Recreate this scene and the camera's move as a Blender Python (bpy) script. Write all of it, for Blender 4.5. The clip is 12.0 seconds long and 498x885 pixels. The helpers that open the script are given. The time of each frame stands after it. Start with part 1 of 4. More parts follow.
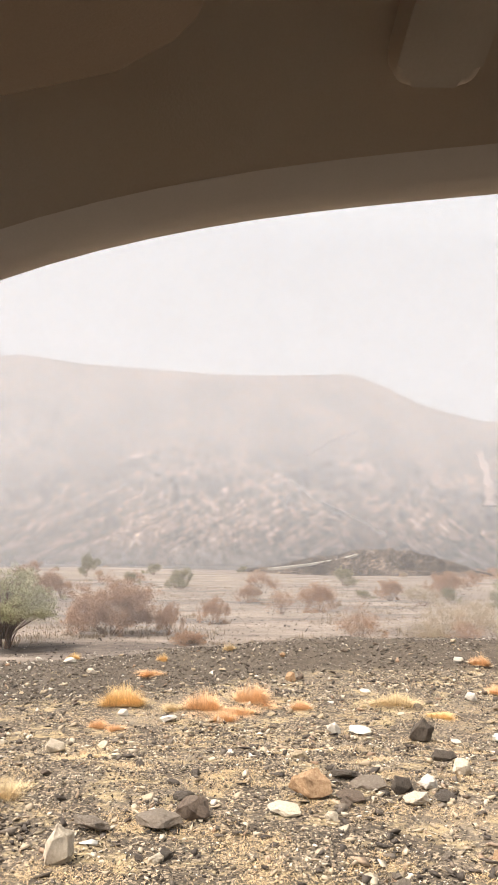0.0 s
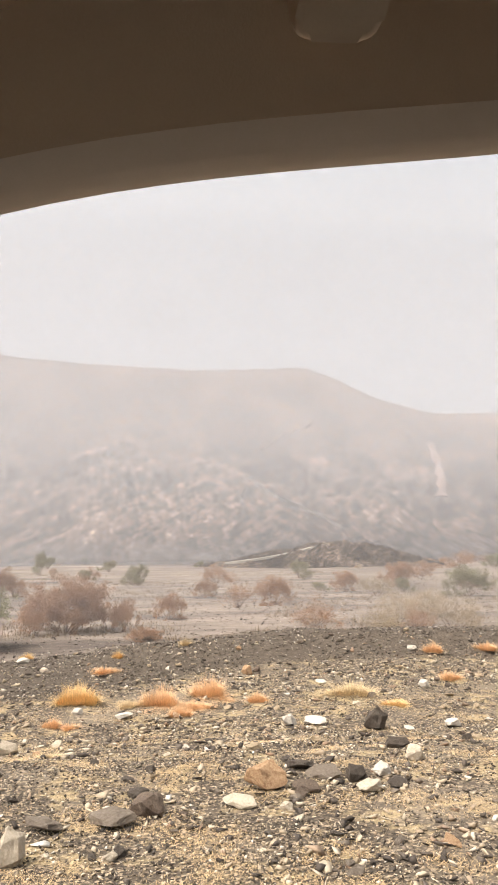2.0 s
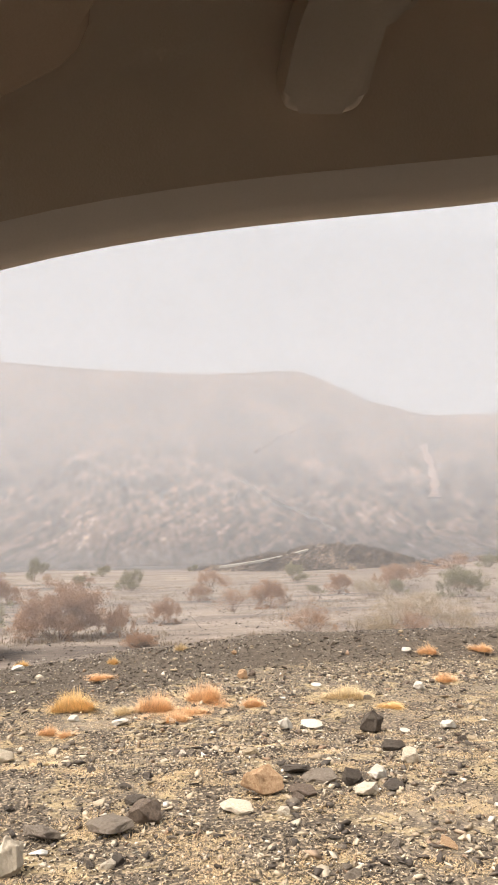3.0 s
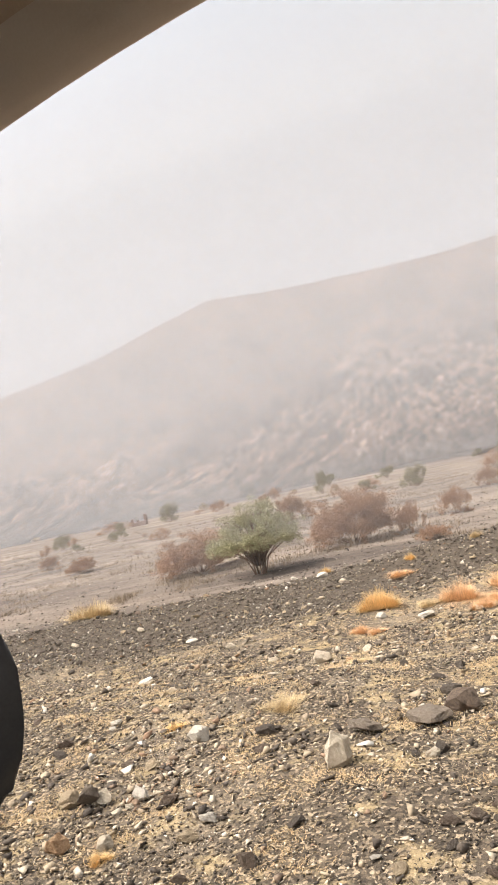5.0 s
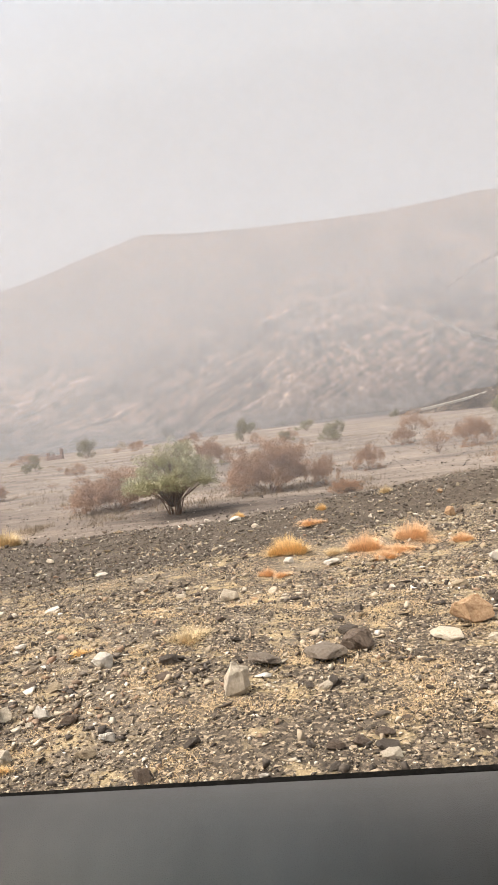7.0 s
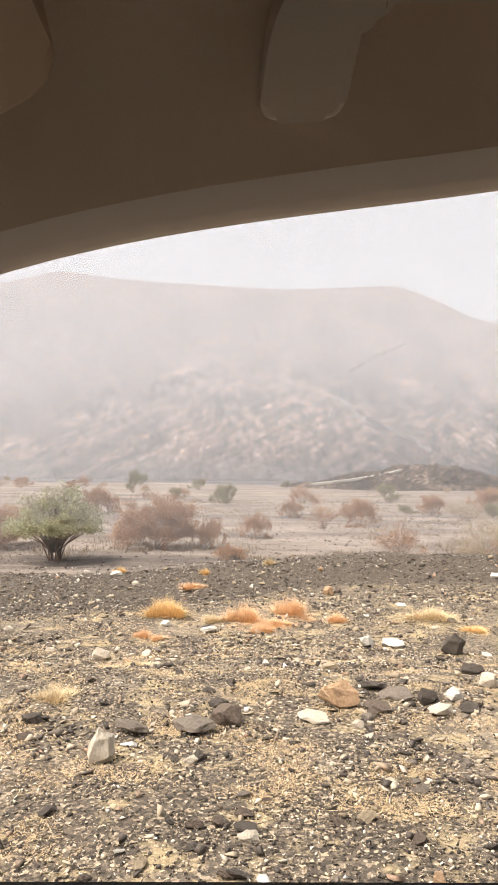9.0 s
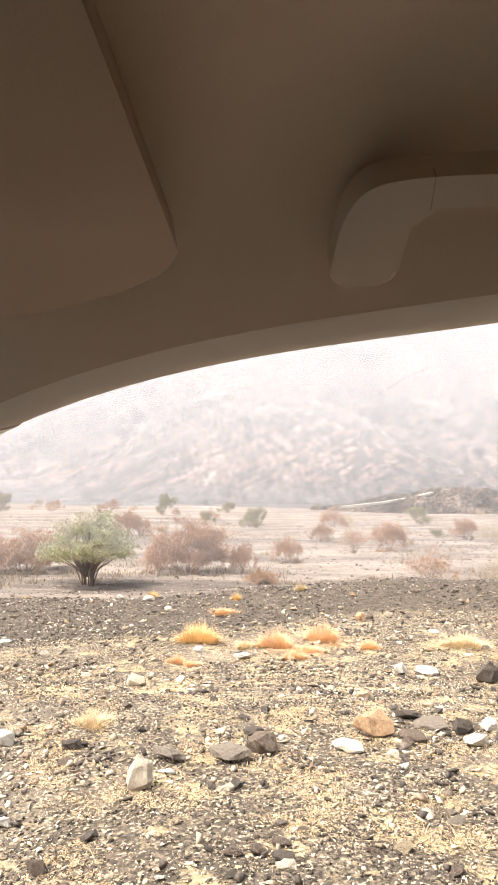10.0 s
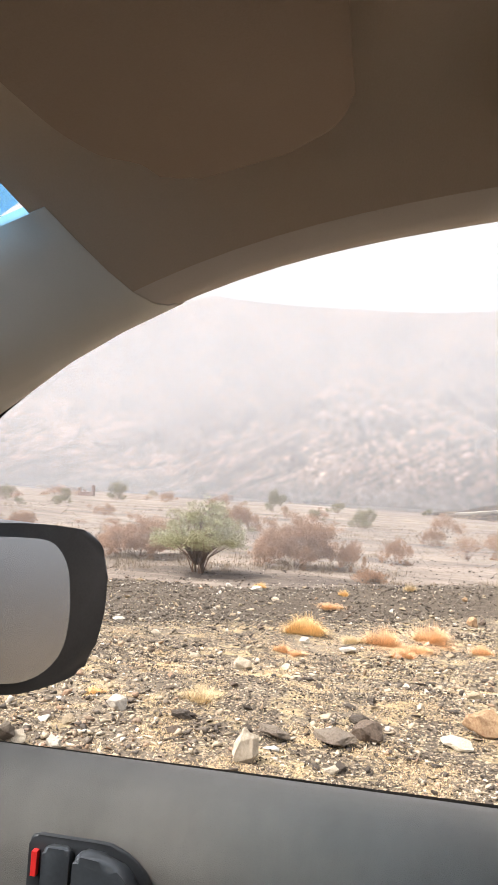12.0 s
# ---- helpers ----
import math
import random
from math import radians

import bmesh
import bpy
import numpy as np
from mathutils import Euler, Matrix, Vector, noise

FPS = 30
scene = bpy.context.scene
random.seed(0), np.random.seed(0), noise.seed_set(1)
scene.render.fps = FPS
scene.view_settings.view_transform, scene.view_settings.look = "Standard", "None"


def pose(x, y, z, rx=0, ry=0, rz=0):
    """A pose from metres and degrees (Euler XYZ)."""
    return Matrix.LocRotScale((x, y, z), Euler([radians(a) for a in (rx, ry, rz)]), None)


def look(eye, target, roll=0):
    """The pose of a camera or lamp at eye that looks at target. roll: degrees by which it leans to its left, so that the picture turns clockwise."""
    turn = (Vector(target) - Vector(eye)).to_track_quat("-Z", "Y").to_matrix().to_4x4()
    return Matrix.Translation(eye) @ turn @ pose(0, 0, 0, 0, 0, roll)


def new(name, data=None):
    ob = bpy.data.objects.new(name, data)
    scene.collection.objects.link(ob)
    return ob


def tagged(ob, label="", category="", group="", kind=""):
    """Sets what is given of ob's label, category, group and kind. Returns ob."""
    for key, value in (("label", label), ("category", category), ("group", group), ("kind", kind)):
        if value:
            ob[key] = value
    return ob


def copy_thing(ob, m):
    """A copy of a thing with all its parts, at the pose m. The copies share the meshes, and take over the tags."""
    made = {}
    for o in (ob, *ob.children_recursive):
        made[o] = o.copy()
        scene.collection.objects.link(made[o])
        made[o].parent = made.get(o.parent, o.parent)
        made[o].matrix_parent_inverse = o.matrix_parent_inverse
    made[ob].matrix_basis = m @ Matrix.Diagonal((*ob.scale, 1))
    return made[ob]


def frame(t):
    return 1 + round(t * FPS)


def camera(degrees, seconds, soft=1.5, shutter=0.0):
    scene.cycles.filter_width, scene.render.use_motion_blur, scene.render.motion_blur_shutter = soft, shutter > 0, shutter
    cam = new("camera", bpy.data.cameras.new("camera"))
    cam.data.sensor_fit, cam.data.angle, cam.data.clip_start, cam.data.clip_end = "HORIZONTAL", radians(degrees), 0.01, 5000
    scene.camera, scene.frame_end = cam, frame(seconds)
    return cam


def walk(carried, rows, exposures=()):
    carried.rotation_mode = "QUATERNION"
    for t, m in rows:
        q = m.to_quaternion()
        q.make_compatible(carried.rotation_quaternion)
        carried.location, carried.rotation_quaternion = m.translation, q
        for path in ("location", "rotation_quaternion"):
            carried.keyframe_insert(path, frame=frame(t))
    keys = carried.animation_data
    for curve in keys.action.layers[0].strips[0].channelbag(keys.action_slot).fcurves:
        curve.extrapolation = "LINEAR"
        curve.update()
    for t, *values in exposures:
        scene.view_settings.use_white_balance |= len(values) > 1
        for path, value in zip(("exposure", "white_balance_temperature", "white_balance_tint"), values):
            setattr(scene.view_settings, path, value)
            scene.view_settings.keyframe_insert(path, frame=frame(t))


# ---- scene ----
cam = camera(37.80, 12.0, soft=1.6)


def aim(x, y, z, yaw, pitch, roll):
    """A camera pose from its place and its yaw (to the left of +y), pitch and roll in degrees."""
    a, b = radians(yaw), radians(pitch)
    d = Vector((-math.sin(a) * math.cos(b), math.cos(a) * math.cos(b), math.sin(b)))
    return look((x, y, z), Vector((x, y, z)) + d, roll)


walk(cam, [
    (0, aim(-0.070, -0.521, 1.414, -4.49, 9.31, 0.84)),
    (0.5, aim(-0.069, -0.513, 1.410, -5.15, 8.92, 0.54)),
    (1, aim(-0.069, -0.511, 1.414, -6.05, 8.74, 0.28)),
    (1.5, aim(-0.063, -0.507, 1.408, -7.16, 8.82, -0.10)),
    (2, aim(-0.042, -0.505, 1.407, -8.07, 8.89, -0.50)),
    (2.5, aim(-0.042, -0.509, 1.410, -8.69, 9.09, -0.87)),
    (2.7, aim(-0.047, -0.526, 1.415, -8.77, 9.14, -1.08)),
    (4.3, aim(-0.029, -0.539, 1.442, 0.96, 8.06, -3.52)),
    (4.5, aim(0.007, -0.499, 1.439, 6.12, 7.55, -5.08)),
    (4.8, aim(0.032, -0.470, 1.425, 13.11, 6.23, -7.69)),
    (5, aim(0.052, -0.407, 1.420, 12.85, 3.75, -11.57)),
    (5.2, aim(0.055, -0.414, 1.388, 11.19, 1.08, -10.89)),
    (5.5, aim(0.033, -0.416, 1.388, 10.17, -0.29, -9.86)),
    (6, aim(0.052, -0.427, 1.399, 10.04, -2.58, -10.53)),
    (6.5, aim(0.053, -0.434, 1.401, 9.22, -3.65, -10.95)),
    (7, aim(0.050, -0.451, 1.388, 7.48, -1.45, -7.03)),
    (7.3, aim(0.009, -0.475, 1.400, 4.80, 0.28, -2.68)),
    (7.5, aim(-0.001, -0.501, 1.429, 2.14, 1.22, -0.49)),
    (7.7, aim(-0.005, -0.511, 1.445, 0.58, 1.69, 0.64)),
    (9.3, aim(0.013, -0.562, 1.476, -1.15, 2.81, 0.73)),
    (9.5, aim(0.006, -0.562, 1.485, -0.69, 3.20, 0.64)),
    (9.7, aim(-0.009, -0.599, 1.495, 0.41, 4.13, 0.79)),
    (10, aim(-0.018, -0.654, 1.509, 1.21, 4.37, 0.67)),
    (10.5, aim(-0.005, -0.688, 1.463, 4.52, 5.25, 1.35)),
    (11, aim(-0.058, -0.683, 1.417, 7.79, 5.49, 3.02)),
    (11.5, aim(-0.050, -0.668, 1.410, 9.58, 4.53, 3.78)),
    (12, aim(-0.044, -0.668, 1.413, 9.97, 4.03, 3.57)),
], exposures=[
    (0, 1.32, 6500, 10), (0.6, 1.19, 6500, 10), (2.7, 1.16, 6500, 10), (4.5, 1.25, 6500, 10), (5.2, 1.09, 6500, 10), (5.7, 1.06, 6500, 10), (7.0, 1.06, 6500, 10),
    (7.5, 1.18, 6450, 10), (9.3, 1.37, 6350, 10), (10.0, 1.84, 6300, 10), (10.6, 1.82, 6250, 10), (11.2, 1.66, 6200, 10), (12.0, 1.6, 6200, 10),
])

# ---- sky and sun: pale dusty overcast ----
world = bpy.data.worlds.new("dusty_sky")
scene.world = world
world.use_nodes = True
wn, wl = world.node_tree.nodes, world.node_tree.links
sky = wn.new("ShaderNodeTexSky")
sky.sky_type, sky.sun_disc = "NISHITA", False
sky.sun_elevation, sky.sun_rotation = radians(57), radians(250)
sky.air_density, sky.dust_density, sky.ozone_density = 1.0, 6.0, 1.0
pale = wn.new("ShaderNodeHueSaturation")
pale.inputs["Saturation"].default_value = 0.06
wl.new(sky.outputs["Color"], pale.inputs["Color"])
dusty = wn.new("ShaderNodeMix")
dusty.data_type, dusty.blend_type = "RGBA", "MULTIPLY"
dusty.inputs[0].default_value, dusty.inputs[7].default_value = 1.0, (0.90, 0.94, 1.0, 1)
wl.new(pale.outputs["Color"], dusty.inputs[6])
wl.new(dusty.outputs[2], wn["Background"].inputs["Color"])
wn["Background"].inputs["Strength"].default_value = 0.134

sun_data = bpy.data.lights.new("sun", "SUN")
sun_data.energy, sun_data.angle, sun_data.color = 1.75, radians(20), (1.0, 0.885, 0.75)
sun = new("sun", sun_data)
sun.matrix_world = look((-25, -11, 42), (0, 0, 0))


# ---- materials ----
def material(name, rough=0.8, spec=0.3):
    m = bpy.data.materials.new(name)
    m.use_nodes = True
    b = m.node_tree.nodes["Principled BSDF"]
    b.inputs["Roughness"].default_value = rough
    b.inputs["Specular IOR Level"].default_value = spec
    return m, m.node_tree.nodes, m.node_tree.links, b


def noise_node(n, l, scale, detail=4, coord=None, rough=0.6):
    t = n.new("ShaderNodeTexNoise")
    t.inputs["Scale"].default_value, t.inputs["Detail"].default_value, t.inputs["Roughness"].default_value = scale, detail, rough
    if coord is not None:
        l.new(coord, t.inputs["Vector"])
    return t.outputs["Fac"]


def ramp_node(n, l, fac, stops):
    r = n.new("ShaderNodeValToRGB")
    while len(r.color_ramp.elements) < len(stops):
        r.color_ramp.elements.new(0.5)
    for e, (p, c) in zip(r.color_ramp.elements, stops):
        e.position, e.color = p, (*c, 1)
    l.new(fac, r.inputs["Fac"])
    return r.outputs["Color"]


def mix_node(n, l, fac, a, b, mode="MIX"):
    x = n.new("ShaderNodeMix")
    x.data_type, x.blend_type = "RGBA", mode
    for s, v in ((0, fac), (6, a), (7, b)):
        if isinstance(v, (float, int)):
            x.inputs[s].default_value = v
        elif isinstance(v, tuple):
            x.inputs[s].default_value = (*v, 1)
        else:
            l.new(v, x.inputs[s])
    return x.outputs[2]


def bump_node(n, l, b, height, strength, dist):
    k = n.new("ShaderNodeBump")
    k.inputs["Strength"].default_value, k.inputs["Distance"].default_value = strength, dist
    l.new(height, k.inputs["Height"])
    l.new(k.outputs["Normal"], b.inputs["Normal"])


def place_of(n, kind="Object"):
    return n.new("ShaderNodeTexCoord").outputs[kind]


def mottled(name, dark, light, scale=3.0, fine=60.0, rough=0.85, spec=0.3, bump=0.4, dist=0.004, island=0.0, single=0.0):
    """A surface that varies between two colours at two scales, with fine relief."""
    m, n, l, b = material(name, rough, spec)
    co = place_of(n)
    big, small = noise_node(n, l, scale, 3, co), noise_node(n, l, fine, 4, co)
    both = n.new("ShaderNodeMath")
    both.operation = "MULTIPLY_ADD"
    both.inputs[1].default_value = 0.45
    l.new(small, both.inputs[0])
    half = n.new("ShaderNodeMath")
    half.operation = "MULTIPLY"
    half.inputs[1].default_value = 0.55
    l.new(big, half.inputs[0])
    l.new(half.outputs[0], both.inputs[2])
    c = ramp_node(n, l, both.outputs[0], [(0.32, dark), (0.68, light)])
    if island or single:
        v = n.new("ShaderNodeNewGeometry").outputs["Random Per Island"] if island else n.new("ShaderNodeObjectInfo").outputs["Random"]
        r = n.new("ShaderNodeMapRange")
        r.inputs["To Min"].default_value, r.inputs["To Max"].default_value = 1 - (island or single), 1 + (island or single)
        l.new(v, r.inputs["Value"])
        h = n.new("ShaderNodeHueSaturation")
        l.new(r.outputs["Result"], h.inputs["Value"])
        l.new(c, h.inputs["Color"])
        c = h.outputs["Color"]
    l.new(c, b.inputs["Base Color"])
    bump_node(n, l, b, small, bump, dist)
    return m


def gravel_material(name, stops):
    m, n, l, b = material(name, 0.85)
    v = n.new("ShaderNodeNewGeometry").outputs["Random Per Island"]
    c = ramp_node(n, l, v, stops)
    s = noise_node(n, l, 90, 3, place_of(n))
    l.new(mix_node(n, l, 0.35, c, ramp_node(n, l, s, [(0.3, (0.25, 0.25, 0.25)), (0.7, (1, 1, 1))]), "MULTIPLY"), b.inputs["Base Color"])
    bump_node(n, l, b, s, 0.4, 0.003)
    return m


def ground_material():
    """Dark gravel with straw-coloured litter on the verge, dark scree on the berm, paler silt on the plain."""
    m, n, l, b = material("desert_gravel_ground", 0.92, 0.2)
    co = place_of(n)
    chips = n.new("ShaderNodeTexVoronoi")
    chips.inputs["Scale"].default_value = 58
    l.new(co, chips.inputs["Vector"])
    chip = ramp_node(n, l, chips.outputs["Color"], [(0.1, (0.055, 0.043, 0.032)), (0.5, (0.11, 0.085, 0.061)), (0.72, (0.2, 0.153, 0.105)), (0.9, (0.5, 0.385, 0.26))])
    grit = noise_node(n, l, 140, 5, co)
    grain = ramp_node(n, l, grit, [(0.3, (0.5, 0.5, 0.5)), (0.7, (1.3, 1.27, 1.22))])
    base = mix_node(n, l, 1.0, chip, grain, "MULTIPLY")
    dusty = ramp_node(n, l, noise_node(n, l, 0.9, 5, co, 0.6), [(0.5, (0, 0, 0)), (0.68, (0.75, 0.75, 0.75))])
    base = mix_node(n, l, dusty, base, mix_node(n, l, 0.7, (0.27, 0.212, 0.15), grain, "MULTIPLY"))
    straw = noise_node(n, l, 3.1, 7, co, 0.72)
    litter = mix_node(n, l, 0.6, (0.5, 0.372, 0.2), grain, "MULTIPLY")
    mask = ramp_node(n, l, straw, [(0.53, (0, 0, 0)), (0.62, (0.62, 0.62, 0.62))])
    verge = mix_node(n, l, mask, base, litter)
    zone = n.new("ShaderNodeAttribute")
    zone.attribute_name = "past_crest"
    ragged = n.new("ShaderNodeMath")
    ragged.operation = "MULTIPLY_ADD"
    ragged.inputs[1].default_value = 0.9
    l.new(noise_node(n, l, 1.3, 6, co, 0.7), ragged.inputs[0])
    l.new(zone.outputs["Fac"], ragged.inputs[2])
    berm = n.new("ShaderNodeMapRange")
    berm.interpolation_type = "SMOOTHSTEP"
    berm.inputs["From Min"].default_value, berm.inputs["From Max"].default_value = -2.3, -1.8
    l.new(ragged.outputs[0], berm.inputs["Value"])
    scree = mix_node(n, l, 1.0, ramp_node(n, l, noise_node(n, l, 9, 6, co, 0.75), [(0.35, (0.07, 0.054, 0.04)), (0.6, (0.13, 0.101, 0.074)), (0.75, (0.215, 0.168, 0.122))]), grain, "MULTIPLY")
    verge = mix_node(n, l, berm.outputs["Result"], verge, scree)
    wash = n.new("ShaderNodeMapping")
    wash.inputs["Scale"].default_value = (0.3, 1.0, 1.0)
    l.new(co, wash.inputs["Vector"])
    silt = ramp_node(n, l, noise_node(n, l, 0.42, 9, wash.outputs["Vector"], 0.74), [(0.34, (0.085, 0.066, 0.053)), (0.47, (0.165, 0.129, 0.102)), (0.58, (0.25, 0.197, 0.154)), (0.72, (0.36, 0.288, 0.226))])
    silt = mix_node(n, l, 0.5, silt, grain, "MULTIPLY")
    out = n.new("ShaderNodeMapRange")
    out.interpolation_type = "SMOOTHSTEP"
    out.inputs["From Min"].default_value, out.inputs["From Max"].default_value = 0.45, 1.1
    l.new(ragged.outputs[0], out.inputs["Value"])
    l.new(mix_node(n, l, out.outputs["Result"], verge, silt), b.inputs["Base Color"])
    bump_node(n, l, b, grit, 0.8, 0.01)
    return m


def slope_material(name, dark, mid, light, scale, squeeze=1.0, relief=1.5, apron=0.0):
    """Weathered rock slopes: dark steep outcrops, tilted strata, pale scree where it lies flatter."""
    m, n, l, b = material(name, 0.95, 0.1)
    co = place_of(n)
    fit = n.new("ShaderNodeMapping")
    fit.inputs["Scale"].default_value = (1, squeeze, 0.8)
    l.new(co, fit.inputs["Vector"])
    co = fit.outputs["Vector"]
    fine = noise_node(n, l, scale * 13, 9, co, 0.8)
    wide = noise_node(n, l, scale, 6, co, 0.65)
    c = ramp_node(n, l, wide, [(0.36, dark), (0.5, mid), (0.64, light)])
    c = mix_node(n, l, 0.9, c, ramp_node(n, l, fine, [(0.38, (0.2, 0.2, 0.205)), (0.5, (0.8, 0.78, 0.765)), (0.63, (2.0, 1.87, 1.76))]), "MULTIPLY")
    steep = n.new("ShaderNodeSeparateXYZ")
    l.new(n.new("ShaderNodeNewGeometry").outputs["Normal"], steep.inputs[0])
    lying = n.new("ShaderNodeMapRange")
    lying.interpolation_type = "SMOOTHSTEP"
    for k, v in zip(("From Min", "From Max", "To Min", "To Max"), (0.5, 0.92, 0.0, 1.0)):
        lying.inputs[k].default_value = v
    l.new(steep.outputs["Z"], lying.inputs["Value"])
    c = mix_node(n, l, 1.0, c, ramp_node(n, l, lying.outputs["Result"], [(0.1, (0.42, 0.42, 0.43)), (0.9, (1.5, 1.42, 1.34))]), "MULTIPLY")
    turned, tilt = n.new("ShaderNodeMapping"), n.new("ShaderNodeMapping")
    turned.inputs["Rotation"].default_value, tilt.inputs["Scale"].default_value = (0, radians(30), 0), (0.16, 0.06, 1.5)
    l.new(place_of(n), turned.inputs["Vector"])
    l.new(turned.outputs["Vector"], tilt.inputs["Vector"])
    beds = noise_node(n, l, scale * 10, 5, tilt.outputs["Vector"], 0.7)
    c = mix_node(n, l, 0.6, c, ramp_node(n, l, beds, [(0.4, (0.3, 0.3, 0.31)), (0.58, (1.6, 1.5, 1.42))]), "MULTIPLY")
    if apron:
        sep = n.new("ShaderNodeSeparateXYZ")
        l.new(place_of(n), sep.inputs[0])
        low = n.new("ShaderNodeMapRange")
        low.interpolation_type = "SMOOTHSTEP"
        for k, v in zip(("From Min", "From Max", "To Min", "To Max"), (1.5, apron, 0.9, 0.0)):
            low.inputs[k].default_value = v
        l.new(sep.outputs["Z"], low.inputs["Value"])
        patch = mix_node(n, l, 1.0, low.outputs["Result"], ramp_node(n, l, wide, [(0.4, (0.3, 0.3, 0.3)), (0.55, (1, 1, 1))]), "MULTIPLY")
        c = mix_node(n, l, patch, c, ramp_node(n, l, fine, [(0.4, (0.16, 0.13, 0.108)), (0.6, (0.32, 0.262, 0.215))]))
    l.new(c, b.inputs["Base Color"])
    bump_node(n, l, b, fine, 1.0, relief)
    return m


def haze_material(name, rise, fade, swirls, drift=(0, 1, 1, 1)):
    """Dust haze painted on a see-through sheet, denser with height as the view behind it recedes."""
    m, n, l, b = material(name)
    n.remove(b)
    dust, clear, veil = n.new("ShaderNodeBsdfDiffuse"), n.new("ShaderNodeBsdfTransparent"), n.new("ShaderNodeMixShader")
    dust.inputs["Color"].default_value = HAZE
    co = place_of(n)
    sep = n.new("ShaderNodeSeparateXYZ")
    l.new(co, sep.inputs[0])
    swirl = n.new("ShaderNodeMapRange")
    for k, v in zip(("From Min", "From Max", "To Min", "To Max"), (0.3, 0.7, 1 - swirls, 1 + swirls)):
        swirl.inputs[k].default_value = v
    l.new(noise_node(n, l, 0.045, 3, co), swirl.inputs["Value"])
    out = swirl.outputs["Result"]
    for axis, span in (("Z", rise), ("Z", fade), ("X", drift)):
        r = n.new("ShaderNodeMapRange")
        r.interpolation_type = "SMOOTHSTEP"
        for k, v in zip(("From Min", "From Max", "To Min", "To Max"), span):
            r.inputs[k].default_value = v
        l.new(sep.outputs[axis], r.inputs["Value"])
        x = n.new("ShaderNodeMath")
        x.operation = "MULTIPLY"
        l.new(out, x.inputs[0]), l.new(r.outputs["Result"], x.inputs[1])
        out = x.outputs[0]
    l.new(out, veil.inputs[0]), l.new(clear.outputs[0], veil.inputs[1]), l.new(dust.outputs[0], veil.inputs[2])
    l.new(veil.outputs[0], n["Material Output"].inputs["Surface"])
    return m


def tinted_glass(name, tint, gloss, rough=0.0, film=(0.3, 0.3, 0.28), dirt=0.0):
    """A thin pane: light passes tinted, the rest is mirrored; dirt is a dusty film."""
    m, n, l, b = material(name)
    n.remove(b)
    clear, mirror, dust = n.new("ShaderNodeBsdfTransparent"), n.new("ShaderNodeBsdfGlossy"), n.new("ShaderNodeBsdfDiffuse")
    clear.inputs["Color"].default_value = (*tint, 1)
    mirror.inputs["Roughness"].default_value = rough
    dust.inputs["Color"].default_value = (*film, 1)
    f, g = n.new("ShaderNodeLayerWeight"), n.new("ShaderNodeMath")
    f.inputs["Blend"].default_value = 0.12
    g.operation = "MULTIPLY"
    g.inputs[1].default_value = gloss
    l.new(f.outputs["Facing"], g.inputs[0])
    x, y = n.new("ShaderNodeMixShader"), n.new("ShaderNodeMixShader")
    l.new(g.outputs[0], x.inputs[0]), l.new(clear.outputs[0], x.inputs[1]), l.new(mirror.outputs[0], x.inputs[2])
    k = n.new("ShaderNodeMapRange")
    k.inputs["From Min"].default_value, k.inputs["From Max"].default_value = 0.35, 0.7
    k.inputs["To Min"].default_value, k.inputs["To Max"].default_value = dirt * 0.5, dirt * 1.4
    l.new(noise_node(n, l, 45, 5, place_of(n)), k.inputs["Value"])
    l.new(k.outputs["Result"], y.inputs[0]), l.new(x.outputs[0], y.inputs[1]), l.new(dust.outputs[0], y.inputs[2])
    l.new(y.outputs[0], n["Material Output"].inputs["Surface"])
    return m


def leather_material(name, dark, light, rough):
    """Moulded vinyl with a leather grain, scuffed."""
    m, n, l, b = material(name, rough, 0.18)
    co = place_of(n)
    cells = n.new("ShaderNodeTexVoronoi")
    cells.feature = "DISTANCE_TO_EDGE"
    cells.inputs["Scale"].default_value = 800
    l.new(co, cells.inputs["Vector"])
    smear = n.new("ShaderNodeMapping")
    smear.inputs["Scale"].default_value = (11, 5, 6)
    l.new(co, smear.inputs["Vector"])
    wear = noise_node(n, l, 1, 5, smear.outputs["Vector"])
    l.new(ramp_node(n, l, wear, [(0.35, dark), (0.7, light)]), b.inputs["Base Color"])
    r = n.new("ShaderNodeMapRange")
    r.inputs["To Min"].default_value, r.inputs["To Max"].default_value = rough - 0.12, rough + 0.15
    l.new(wear, r.inputs["Value"])
    l.new(r.outputs["Result"], b.inputs["Roughness"])
    edge = n.new("ShaderNodeMath")
    edge.operation, edge.use_clamp = "MULTIPLY", True
    edge.inputs[1].default_value = 6
    l.new(cells.outputs["Distance"], edge.inputs[0])
    bump_node(n, l, b, edge.outputs[0], 0.6, 0.00035)
    return m


